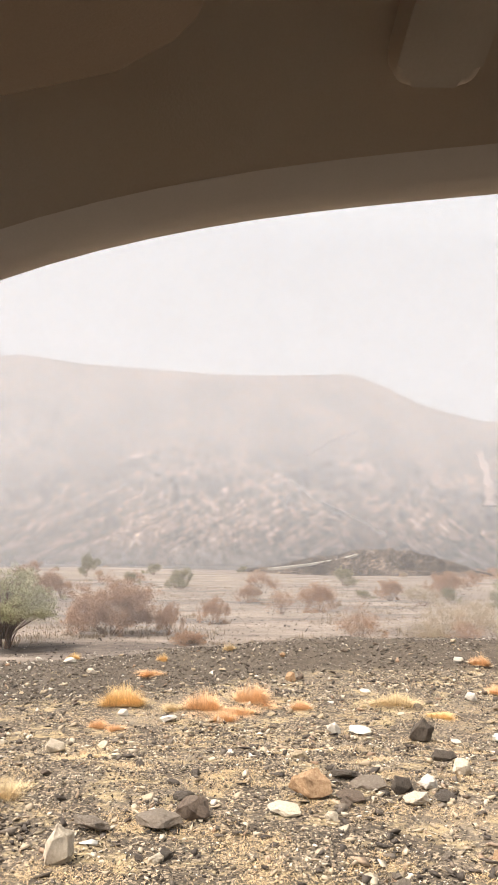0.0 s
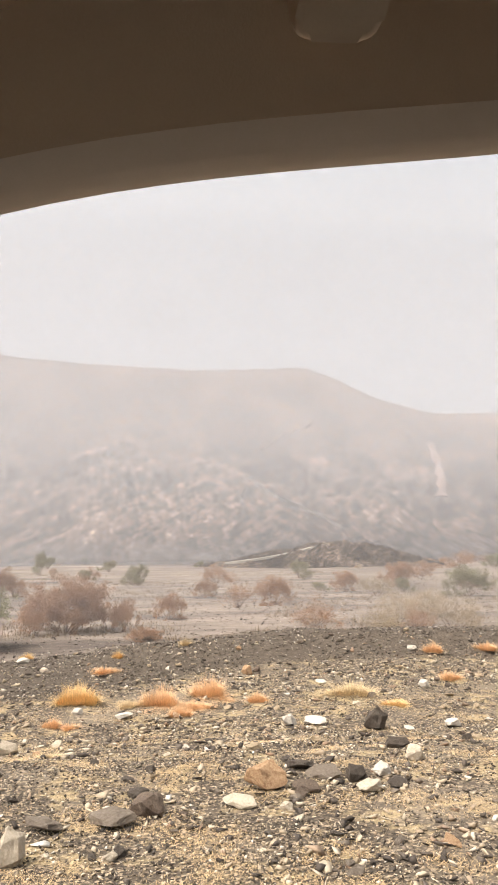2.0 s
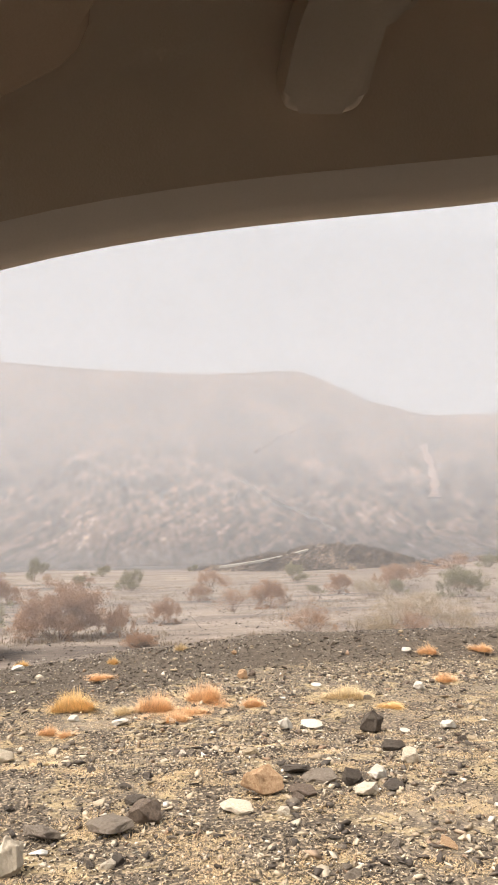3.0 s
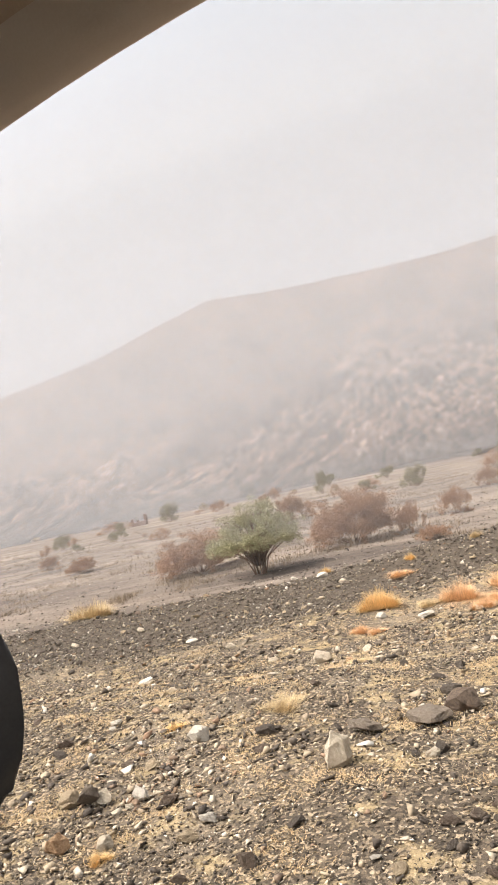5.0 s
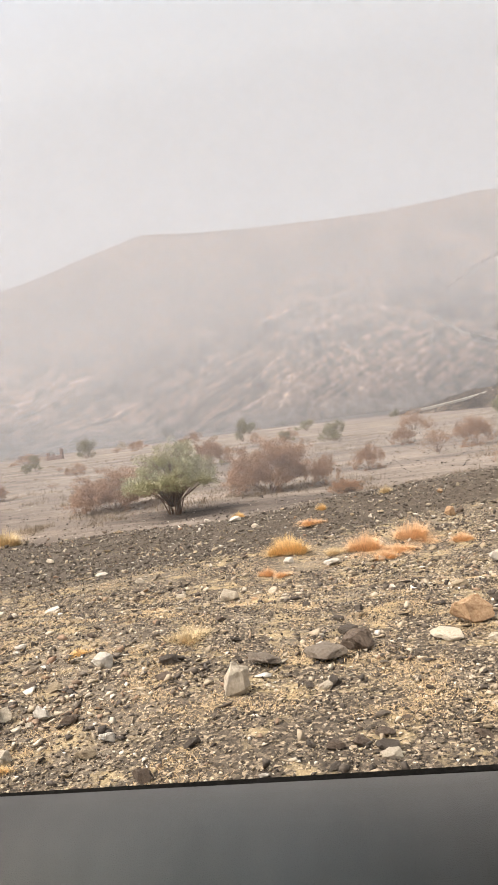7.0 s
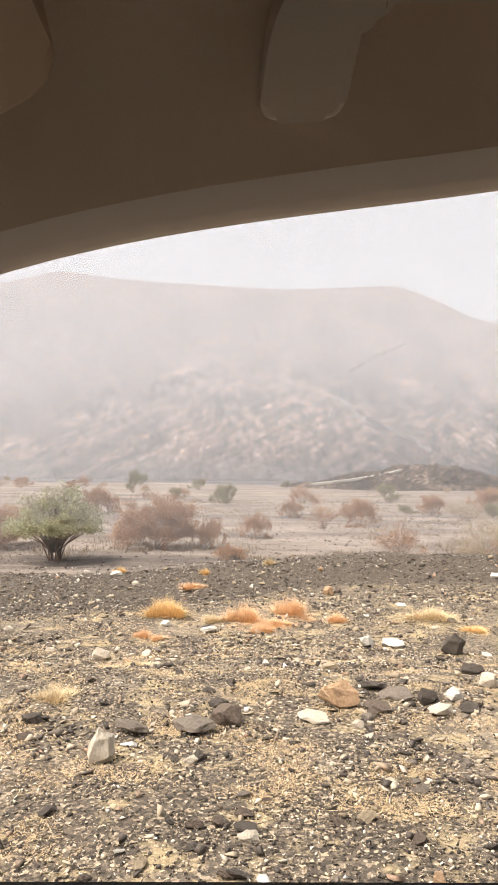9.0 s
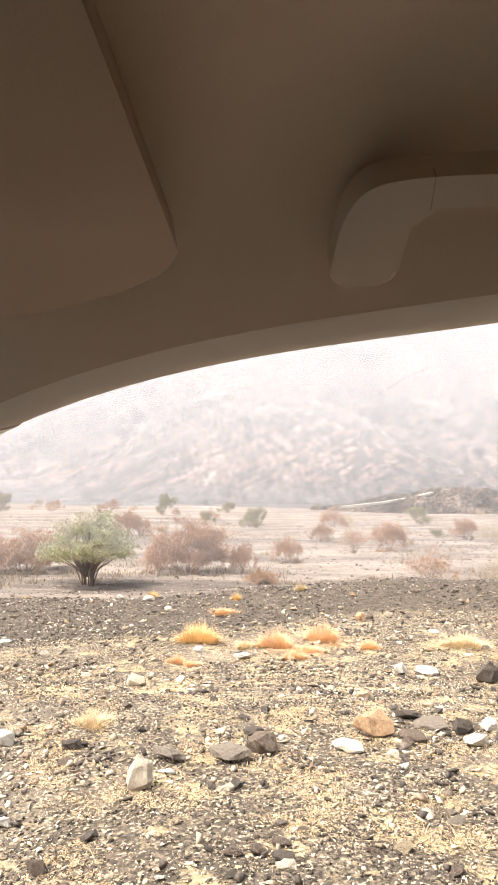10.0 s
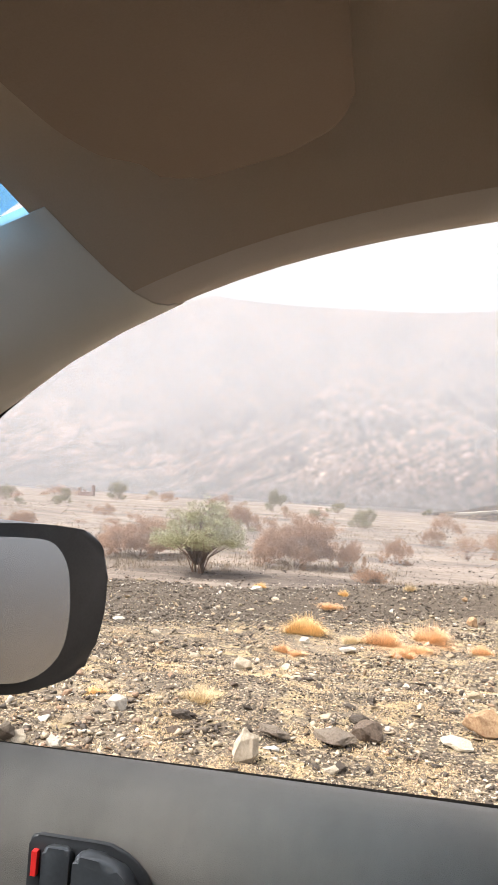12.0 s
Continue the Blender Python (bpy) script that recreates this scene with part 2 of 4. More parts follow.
HAZE = (0.755, 0.73, 0.72, 1)
M_GROUND = ground_material()
M_GRAVEL = gravel_material("mixed_gravel", [(0.0, (0.045, 0.035, 0.026)), (0.32, (0.095, 0.073, 0.053)), (0.5, (0.17, 0.13, 0.091)), (0.58, (0.33, 0.25, 0.165)),
                                            (0.72, (0.5, 0.38, 0.245)), (0.9, (0.62, 0.49, 0.335)), (1.0, (0.82, 0.73, 0.6))])
M_COBBLE = gravel_material("mixed_angular_stones", [(0.0, (0.065, 0.05, 0.038)), (0.25, (0.12, 0.093, 0.07)), (0.42, (0.2, 0.155, 0.112)), (0.5, (0.34, 0.21, 0.13)), (0.58, (0.38, 0.29, 0.19)),
                                                    (0.82, (0.53, 0.42, 0.285)), (0.96, (0.64, 0.54, 0.41)), (1.0, (0.78, 0.7, 0.59))])
M_SCREE = gravel_material("dark_scree", [(0.0, (0.06, 0.046, 0.034)), (0.5, (0.115, 0.089, 0.066)), (0.74, (0.19, 0.15, 0.11)), (0.85, (0.36, 0.29, 0.21)), (0.96, (0.6, 0.52, 0.42)), (1.0, (0.8, 0.74, 0.66))])
M_SPARSE = gravel_material("plain_stones", [(0.0, (0.085, 0.067, 0.054)), (0.45, (0.17, 0.133, 0.106)), (0.78, (0.3, 0.24, 0.19)), (1.0, (0.6, 0.52, 0.43))])
M_SLOPE = slope_material("mountain_rock", (0.095, 0.071, 0.06), (0.165, 0.125, 0.103), (0.26, 0.198, 0.163), 0.055, 0.22, 2.4, 5.0)
M_MOUND = slope_material("mound_scree", (0.034, 0.029, 0.025), (0.062, 0.052, 0.044), (0.105, 0.088, 0.073), 0.3, 0.7, 0.4)
M_TRACK = mottled("pale_track_silt", (0.28, 0.24, 0.19), (0.4, 0.35, 0.29), 0.6, 8)
M_PATH = mottled("hillside_path_silt", (0.24, 0.2, 0.168), (0.36, 0.3, 0.252), 0.6, 8)
M_PINK = mottled("pinkish_scree", (0.175, 0.115, 0.093), (0.26, 0.172, 0.137), 0.3, 6)
M_HAZE_FAR = haze_material("haze_sheet_mountain", (1.0, 20.0, 0.09, 0.232), (28, 74, 1, 0), 0.02, (-42, 8, 1.05, 1.0))
M_HAZE_LOW = haze_material("haze_sheet_low", (-1.0, 1.0, 0.1, 0.225), (8, 30, 1, 0), 0.06, (-34, 4, 1.0, 0.0))
M_HAZE_THIN = haze_material("haze_sheet_berm", (-0.35, 0.7, 0.0, 0.13), (3, 10, 1, 0), 0.1)
M_HAZE_NEAR = haze_material("haze_sheet_plain", (-0.15, 7.0, 0.02, 0.22), (12, 24, 1, 0), 0.04, (-15, 4, 1.2, 0.98))
ROCKS = {
    "orange": mottled("orange_sandstone", (0.26, 0.14, 0.07), (0.55, 0.36, 0.2), 14, 90, bump=1.0, dist=0.008),
    "dark": mottled("dark_basalt", (0.055, 0.042, 0.031), (0.13, 0.1, 0.074), 14, 90, bump=1.0, dist=0.008),
    "brown": mottled("brown_ironstone", (0.085, 0.06, 0.043), (0.2, 0.142, 0.098), 14, 90, bump=1.0, dist=0.008),
    "slate": mottled("grey_slate", (0.12, 0.091, 0.066), (0.26, 0.204, 0.15), 14, 90, bump=1.0, dist=0.008),
    "white": mottled("white_quartz", (0.48, 0.41, 0.325), (0.73, 0.64, 0.52), 14, 90, bump=1.0, dist=0.008),
    "cream": mottled("cream_limestone", (0.45, 0.355, 0.25), (0.68, 0.575, 0.43), 14, 90, bump=1.0, dist=0.008),
    "tan": mottled("tan_limestone", (0.28, 0.2, 0.12), (0.5, 0.39, 0.25), 14, 90, bump=1.0, dist=0.008),
}
M_STRAW = mottled("dry_straw", (0.4, 0.265, 0.13), (0.6, 0.43, 0.24), 2, 30, island=0.3, bump=0)
M_ORANGE_GRASS = mottled("orange_dry_grass", (0.58, 0.35, 0.18), (0.79, 0.53, 0.3), 3, 30, island=0.3, bump=0)
M_GOLD_GRASS = mottled("golden_dry_grass", (0.6, 0.385, 0.16), (0.8, 0.56, 0.27), 3, 30, island=0.3, bump=0)
M_PALE_GRASS = mottled("pale_dry_grass", (0.44, 0.32, 0.17), (0.64, 0.485, 0.28), 3, 30, island=0.3, bump=0)
M_STRAW_LEAF = mottled("straw_brown_leaves", (0.24, 0.18, 0.11), (0.4, 0.31, 0.2), 3, 40, island=0.3, bump=0)
M_SCRUB = mottled("brown_scrub", (0.16, 0.115, 0.08), (0.34, 0.26, 0.175), 0.4, 20, island=0.35, bump=0)
M_TWIG = mottled("brown_twig", (0.1, 0.06, 0.04), (0.22, 0.14, 0.095), 3, 40, island=0.3, bump=0)
M_RUST_LEAF = mottled("rust_brown_leaves", (0.23, 0.128, 0.075), (0.38, 0.23, 0.138), 3, 40, island=0.22, bump=0)
M_OLIVE_LEAF = mottled("dusty_olive_leaves", (0.13, 0.115, 0.065), (0.27, 0.235, 0.14), 3, 40, island=0.35, bump=0)
M_GREEN_LEAF = mottled("dusty_green_leaves", (0.235, 0.215, 0.112), (0.42, 0.385, 0.22), 3, 40, island=0.15, bump=0)
M_LINER = mottled("brown_headliner_fabric", (0.5, 0.375, 0.27), (0.545, 0.415, 0.305), 4, 700, rough=0.95, spec=0.1, bump=0.25, dist=0.001)
# Grey-beige trim, its colour also lightened to carry window light along the lip.
M_EDGE = mottled("beige_trim_lit_pale", (0.59, 0.495, 0.41), (0.64, 0.54, 0.455), 5, 700, rough=0.8, spec=0.25, bump=0.15, dist=0.0006)
M_VISOR = mottled("brown_visor_vinyl", (0.3, 0.215, 0.155), (0.34, 0.247, 0.18), 4, 700, rough=0.8, spec=0.2, bump=0.2, dist=0.0008)
M_TRIM = mottled("beige_grey_pillar_plastic", (0.7, 0.63, 0.54), (0.75, 0.68, 0.59), 5, 900, rough=0.65, spec=0.35, bump=0.15, dist=0.0006)
M_GRIP = mottled("brown_moulded_plastic", (0.46, 0.355, 0.265), (0.51, 0.4, 0.3), 6, 600, rough=0.55, spec=0.4, bump=0.1, dist=0.0005)
M_DOOR = leather_material("charcoal_grained_vinyl", (0.14, 0.126, 0.108), (0.185, 0.167, 0.144), 0.58)
M_RUBBER = mottled("black_rubber_seal", (0.014, 0.012, 0.01), (0.03, 0.026, 0.022), 20, 300, rough=0.95, spec=0.08)
M_BLACK = mottled("black_mirror_plastic", (0.016, 0.016, 0.017), (0.032, 0.032, 0.033), 20, 300, rough=0.45, spec=0.5, bump=0.1, dist=0.0006)
M_LATCH = mottled("dark_latch_plastic", (0.035, 0.037, 0.04), (0.06, 0.063, 0.068), 20, 300, rough=0.32, spec=0.5, bump=0.05, dist=0.0005)
M_CHROME, _n, _l, _b = material("brushed_chrome", 0.25)
_b.inputs["Base Color"].default_value, _b.inputs["Metallic"].default_value = (0.75, 0.75, 0.76, 1), 1
M_RED, _n, _l, _b = material("red_lock_flag", 0.4)
_b.inputs["Base Color"].default_value = (0.75, 0.03, 0.025, 1)
M_MIRROR, _n, _l, _b = material("mirror_glass", 0.24)
_b.inputs["Base Color"].default_value, _b.inputs["Metallic"].default_value = (0.4, 0.39, 0.38, 1), 1
M_PAINT = mottled("dusty_grey_car_paint", (0.2, 0.2, 0.2), (0.28, 0.275, 0.265), 2, 60, rough=0.4, spec=0.5, bump=0.02)
M_PANE = tinted_glass("smoked_side_glass", (0.62, 0.62, 0.58), 0.5, 0.02, (0.3, 0.28, 0.235), 0.15)
M_SHIELD = tinted_glass("windscreen_glass", (0.97, 0.985, 0.985), 0.5)
M_BLUE = tinted_glass("blue_shade_band", (0.45, 0.74, 0.96), 0.4)
M_BRICK = mottled("weathered_red_stone", (0.17, 0.115, 0.095), (0.27, 0.19, 0.16), 2, 20)


# ---- shared builders ----
def mesh_from(name, verts, faces, mat, smooth=False):
    me = bpy.data.meshes.new(name)
    v = np.asarray(verts, dtype=np.float32)
    me.vertices.add(len(v))
    me.vertices.foreach_set("co", v.ravel())
    counts = np.array([len(f) for f in faces], dtype=np.int32) if not isinstance(faces, np.ndarray) else np.full(len(faces), faces.shape[1], dtype=np.int32)
    flat = np.concatenate([np.asarray(f) for f in faces]) if not isinstance(faces, np.ndarray) else faces.ravel()
    me.loops.add(len(flat))
    me.loops.foreach_set("vertex_index", flat.astype(np.int32))
    me.polygons.add(len(counts))
    me.polygons.foreach_set("loop_start", np.concatenate([[0], np.cumsum(counts)[:-1]]).astype(np.int32))
    me.update(calc_edges=True)
    me.materials.append(mat)
    if smooth:
        me.polygons.foreach_set("use_smooth", np.ones(len(counts), dtype=bool))
    return me


def part(name, bm, mat, parent, label="", smooth=False):
    """Links a bmesh, or a ready mesh, as one object under a thing or a part."""
    if isinstance(bm, bmesh.types.BMesh):
        me = bpy.data.meshes.new(name)
        bmesh.ops.recalc_face_normals(bm, faces=bm.faces[:])
        bm.to_mesh(me)
        bm.free()
        me.materials.append(mat)
        if smooth:
            me.polygons.foreach_set("use_smooth", np.ones(len(me.polygons), dtype=bool))
            me.set_sharp_from_angle(angle=radians(48))
    else:
        me = bm
    ob = new(name, me)
    ob.parent = parent
    if label:
        tagged(ob, label)
    return ob


def loft(rows, thick=0.0, normal=(0, 0, 1), close=False):
    """A sheet through rows of points, given a thickness along a direction."""
    bm = bmesh.new()
    grid = [[bm.verts.new(p) for p in r] for r in rows]
    k = len(rows[0])
    for a, b in zip(grid, grid[1:]):
        for i in range(k if close else k - 1):
            bm.faces.new((a[i], a[(i + 1) % k], b[(i + 1) % k], b[i]))
    if thick:
        n = Vector(normal) * thick
        back = [[bm.verts.new(v.co + n) for v in r] for r in grid]
        for a, b in zip(back, back[1:]):
            for i in range(k - 1):
                bm.faces.new((a[i], b[i], b[i + 1], a[i + 1]))
        for a, b in ((grid[0], back[0]), (grid[-1], back[-1])):
            for i in range(k - 1):
                bm.faces.new((a[i], a[i + 1], b[i + 1], b[i]))
        for i in (0, -1):
            for g, h, g2, h2 in zip([r[i] for r in grid], [r[i] for r in back], [r[i] for r in grid][1:], [r[i] for r in back][1:]):
                bm.faces.new((g, h, h2, g2))
    return bm


def slab(outline, thick, direction, bevel=0.0, segments=2):
    """A flat outline pushed along a direction, its edges rounded."""
    bm = bmesh.new()
    d = Vector(direction).normalized() * thick
    a = [bm.verts.new(p) for p in outline]
    b = [bm.verts.new(Vector(p) + d) for p in outline]
    bm.faces.new(a)
    bm.faces.new(b[::-1])
    n = len(a)
    for i in range(n):
        bm.faces.new((a[i], b[i], b[(i + 1) % n], a[(i + 1) % n]))
    if bevel:
        rim = [e for e in bm.edges if len(e.link_faces) == 2 and any(len(f.verts) > 4 or n == 4 for f in e.link_faces)]
        bmesh.ops.bevel(bm, geom=rim, offset=bevel, segments=segments, profile=0.5, affect="EDGES")
    return bm


def rounded(points, radius, steps=4):
    """A closed outline whose corners are rounded."""
    out, n = [], len(points)
    for i in range(n):
        p, q, r = (Vector(points[(i + k) % n]) for k in (-1, 0, 1))
        rad = radius[i] if isinstance(radius, (list, tuple)) else radius
        a, b = q + (p - q).normalized() * min(rad, (p - q).length * 0.45), q + (r - q).normalized() * min(rad, (r - q).length * 0.45)
        for s in range(steps + 1):
            t = s / steps
            out.append((1 - t) ** 2 * a + 2 * t * (1 - t) * q + t * t * b)
    return out


def box(x0, x1, y0, y1, z0, z1, bevel=0.0):
    return slab([(x0, y0, z0), (x1, y0, z0), (x1, y1, z0), (x0, y1, z0)], z1 - z0, (0, 0, 1), bevel)


def tube(points, radii, sides=8):
    rows = []
    pts = [Vector(p) for p in points]
    for i, p in enumerate(pts):
        d = (pts[min(i + 1, len(pts) - 1)] - pts[max(i - 1, 0)]).normalized()
        u = d.cross(Vector((0.3, 0.2, 0.93))).normalized()
        w = d.cross(u)
        rows.append([p + (u * math.cos(a) + w * math.sin(a)) * radii[i] for a in (2 * math.pi * k / sides for k in range(sides))])
    bm = loft(rows, close=True)
    bm.verts.ensure_lookup_table()
    bm.faces.new(bm.verts[:sides][::-1])
    bm.faces.new(bm.verts[-sides:])
    return bm


# ---- ground: verge, low berm and plain ----
def ease(a, b, v):
    q = np.clip((v - a) / (b - a), 0, 1)
    return q * q * (3 - 2 * q)


def crest_line(x):
    """How far out the berm's crest runs."""
    return 11.3 + np.where(x < 0, 0.175, 0.05) * np.clip(x, -12, 40) + 0.25 * np.sin(x * 0.9) * ease(0, 3, np.abs(x))


def past_crest(x, y):
    """Metres beyond the crest; the near slope counts double where the berm is short and stony."""
    v = y - crest_line(x)
    return np.where(v < 0, v * (1 + 0.9 * ease(-1.0, 2.0, x) - 0.22 * ease(-1.5, -3.5, x)), v)


def height(x, y):
    z = 0.06 - 0.26 * ease(4.2, 6.6, y)
    crest = -0.13 + 0.32 * ease(-3.5, 3.2, x)
    line = crest_line(x)
    z = z + (crest + 0.2) * (ease(line - 2.0, line, y) - ease(line + 0.2, line + 2.2, y))
    z = z + 1.1 * ease(10, 120, y)
    rough = 0.012 * np.sin(x * 5.1 + 1.3 * np.sin(y * 3.3)) * np.sin(y * 4.3 + np.sin(x * 2.9)) + 0.02 * np.sin(x * 1.7 + 0.6) * np.sin(y * 1.3 + np.sin(x))
    near = ease(1.2, 2.2, y)
    swell = 0.10 * np.sin(x * 0.31 + 1) * np.sin(y * 0.23) * ease(16, 30, y)
    return z + rough * near + swell


def spread(lo, hi, step, far, grow=1.22):
    inner = list(np.arange(lo, hi + step / 2, step))
    up, down, s = [], [], step
    while not up or up[-1] < far:
        s *= grow
        up.append((up[-1] if up else inner[-1]) + s)
        down.append((down[-1] if down else inner[0]) - s)
    return np.array(down[::-1] + inner + up)


gx, gy = spread(-7.0, 9.0, 0.09, 2500), spread(0.8, 13.5, 0.08, 2500)
GX, GY = np.meshgrid(gx, gy)
GZ = height(GX, GY)
idx = np.arange(GX.size).reshape(GX.shape)
quads = np.stack([idx[:-1, :-1], idx[:-1, 1:], idx[1:, 1:], idx[1:, :-1]], -1).reshape(-1, 4)
ground = new("ground", mesh_from("ground", np.stack([GX, GY, GZ], -1).reshape(-1, 3), quads, M_GROUND, True))
ground.data.attributes.new("past_crest", "FLOAT", "POINT").data.foreach_set("value", past_crest(GX, GY).astype(np.float32).ravel())
tagged(ground, "stony desert verge and plain of dark gravel and straw litter", "ground", kind="structure")


# ---- mountain ----
SKYLINE_AT = [-75, -40, -27.4, -23, -18.5, -13.8, -9.3, -2.5, 4, 12.7, 15.2, 18.2, 22.5, 28, 40, 75]
SKYLINE = [6, 8.5, 11.3, 12.4, 13.9, 15.3, 15.0, 14.8, 14.6, 14.75, 13.7, 12.1, 10.75, 10.4, 10.6, 6]


FACE = {}


def mountain_mesh():
    az = np.concatenate([np.linspace(-75, -34, 50), np.linspace(-33.8, 33.8, 720), np.linspace(34, 75, 50)])
    u = np.concatenate([np.linspace(0, 1, 210), 1 + np.linspace(0.03, 0.6, 10)])
    A, U = np.meshgrid(az, u)
    crest_r = 250 + 12 * np.sin(A * 0.17)
    foot = 90 + 6 * np.sin(A * 0.11 + 2) + 3 * np.sin(A * 0.31)
    foot = foot / np.cos(np.radians(np.clip(A, -35, 35)))
    R = foot + (crest_r - foot) * U
    top = crest_r * np.tan(np.radians(np.interp(A, SKYLINE_AT, SKYLINE))) + 1.4
    rise = np.where(U <= 1, 0.25 * U + 0.95 * U ** 1.5 - 0.2 * U ** 3, 1 - 0.9 * (U - 1))
    X, Y = R * np.sin(np.radians(A)), R * np.cos(np.radians(A))
    Z = 0.75 + (top - 0.75) * rise
    relief = np.zeros_like(Z)
    for i in range(Z.shape[0]):
        for j in range(Z.shape[1]):
            a, v = A[i, j], U[i, j]
            p = Vector((a * 0.085 + v * 1.1, v * 1.5 - a * 0.012, 0.4))
            gully = noise.ridged_multi_fractal(p, 0.85, 2.2, 4, 1.0, 2.0) - 1.2
            crag = noise.ridged_multi_fractal(Vector((X[i, j] * 0.085 + Z[i, j] * 0.05, Y[i, j] * 0.03, Z[i, j] * 0.1)), 0.75, 2.1, 6, 1.0, 2.0) - 1.2
            relief[i, j] = gully * 5.0 + crag * 2.2
    body = np.clip(U * 4.0, 0, 1) ** 1.2 * np.clip((1.0 - U) * 3.5, 0.03, 1)
    spur = 6.0 * np.exp(-((A - 7) / 7.5) ** 2 - ((U - 0.2) / 0.13) ** 2) + 5.0 * np.exp(-((A - 27) / 5) ** 2 - ((U - 0.33) / 0.16) ** 2)
    Z = Z + relief * body + spur * np.clip(U * 9, 0, 1)
    Z[0] = -1.0
    FACE["az"], FACE["x"], FACE["y"], FACE["z"] = az, X, Y, Z
    k = np.arange(Z.size).reshape(Z.shape)
    q = np.stack([k[:-1, :-1], k[:-1, 1:], k[1:, 1:], k[1:, :-1]], -1).reshape(-1, 4)
    return mesh_from("mountain", np.stack([X, Y, Z], -1).reshape(-1, 3), q, M_SLOPE, True)


mountain = tagged(new("mountain", mountain_mesh()), "bare rocky mountain ridge fading into pale dust haze", "mountain", kind="structure")


def on_face(bearing, rise):
    """The place on the mountain's face in a direction given in degrees."""
    j = int(np.argmin(np.abs(FACE["az"] - bearing)))
    x, y, z = FACE["x"][:, j], FACE["y"][:, j], FACE["z"][:, j]
    i = int(np.argmax(np.degrees(np.arctan2(z - 1.42, np.hypot(x, y))) > rise))
    return Vector((x[i], y[i], z[i]))


def worn_path(points, half, mat, label, broad=False):
    rows, fine = [], []
    for (a, b), (c, d) in zip(points, points[1:]):
        fine += [(a + (c - a) * k / 8, b + (d - b) * k / 8) for k in range(8)]
    for k, (a, b) in enumerate(fine):
        w = half * (0.75 + 0.45 * math.sin(k * 1.7) * math.sin(k * 0.6))
        p = on_face(a + 0.02 * math.sin(k * 1.1), b)
        out = Vector((-p.x, -p.y, 0)).normalized() * 0.6 + Vector((0, 0, 0.5))
        side = Vector((p.y, -p.x, 0)).normalized() * w * 2.5 if broad else Vector((0, 0, w))
        rows.append([p + out - side, p + out * 1.3, p + out + side])
    ob = part("hillside_track", loft(rows, 0.5, (0, 0.8, -0.6)), mat, None, smooth=True)
    return tagged(ob, label, "track", kind="structure")


worn_path([(7.75, 6.07), (9.89, 4.52), (12.92, 3.12), (15.59, 1.73)], 0.15, M_PATH, "pale footpath slanting down the mountain's rocky face")
worn_path([(22.3, 8.2), (22.75, 6.6), (23.0, 5.2), (22.9, 4.0)], 0.42, M_PINK, "pinkish washed-out gully of scree on the mountain", True)
worn_path([(9.0, 8.1), (11.6, 9.5), (13.4, 10.2)], 0.35, M_PINK, "faint pinkish scree streak high on the mountain")
worn_path([(7.75, 5.0), (7.4, 4.2), (7.5, 3.5)], 0.5, M_PATH, "pale bare patch on the mountain's face")


def veil_mesh(away, bottom, top, mat):
    x, z = np.linspace(-5 * away, 5 * away, 31), np.linspace(bottom, top, 3)
    X, Z = np.meshgrid(x, z)
    k = np.arange(X.size).reshape(X.shape)
    q = np.stack([k[:-1, :-1], k[:-1, 1:], k[1:, 1:], k[1:, :-1]], -1).reshape(-1, 4)
    return mesh_from("dust_haze", np.stack([X, 0 * X + away, Z], -1).reshape(-1, 3), q, mat, True)


# Flat upright sheets stand in for the haze that deepens with distance.
for away in (78.7, 79.1, 79.5, 79.9):
    tagged(new("dust_haze", veil_mesh(away, -1, 76, M_HAZE_FAR)), "flat sheet of painted dust haze before the mountain", "haze", kind="stuff")
tagged(new("dust_haze", veil_mesh(78.2, -1, 40, M_HAZE_LOW)), "flat sheet of painted low haze over the mountain's foot", "haze", kind="stuff")
tagged(new("dust_haze", veil_mesh(12.9, -0.5, 10, M_HAZE_THIN)), "flat sheet of faint painted haze behind the low berm", "haze", kind="stuff")
tagged(new("dust_haze", veil_mesh(25, -0.6, 24, M_HAZE_NEAR)), "flat sheet of thin painted haze over the plain", "haze", kind="stuff")


# ---- rocky mound with a pale track ----
def mound_height(x, y):
    a, b = (x - 21.4) / 6.2, (y - 74) / 6
    tail = (x - 13.5) / 6.5
    return 2.0 * np.exp(-np.abs(a) ** 2.6 - b * b) + 0.9 * np.exp(-tail * tail - b * b)


mx, my = np.linspace(2, 33, 150), np.linspace(60, 88, 90)
MX, MY = np.meshgrid(mx, my)
MZ = mound_height(MX, MY)
lumps = np.array([noise.fractal(Vector((x * 0.5, y * 0.5, 0)), 0.8, 2.0, 5) for x, y in zip(MX.ravel(), MY.ravel())]).reshape(MX.shape)
MZ = height(MX, MY) + MZ + lumps * 0.6 * np.clip(MZ, 0, 1) - 0.25 * np.exp(-MZ * 6)
k = np.arange(MX.size).reshape(MX.shape)
mound = new("mound", mesh_from("mound", np.stack([MX, MY, MZ], -1).reshape(-1, 3), np.stack([k[:-1, :-1], k[:-1, 1:], k[1:, 1:], k[1:, :-1]], -1).reshape(-1, 4), M_MOUND, True))
tagged(mound, "low dark mound of scree before the mountain", "mound", kind="structure")


def on_mound(x, y):
    return float(height(np.float64(x), np.float64(y)) + mound_height(x, y))


trail = [(7.6, 70.5), (9.5, 70.6), (11.5, 71), (13.5, 71.4), (15.5, 71.8), (17.5, 72.4), (19.3, 73)]
rows = [[(x, y + s * 0.2, on_mound(x, y + s * 0.2) + 0.12) for s in (-1, 0, 1)] for x, y in trail]
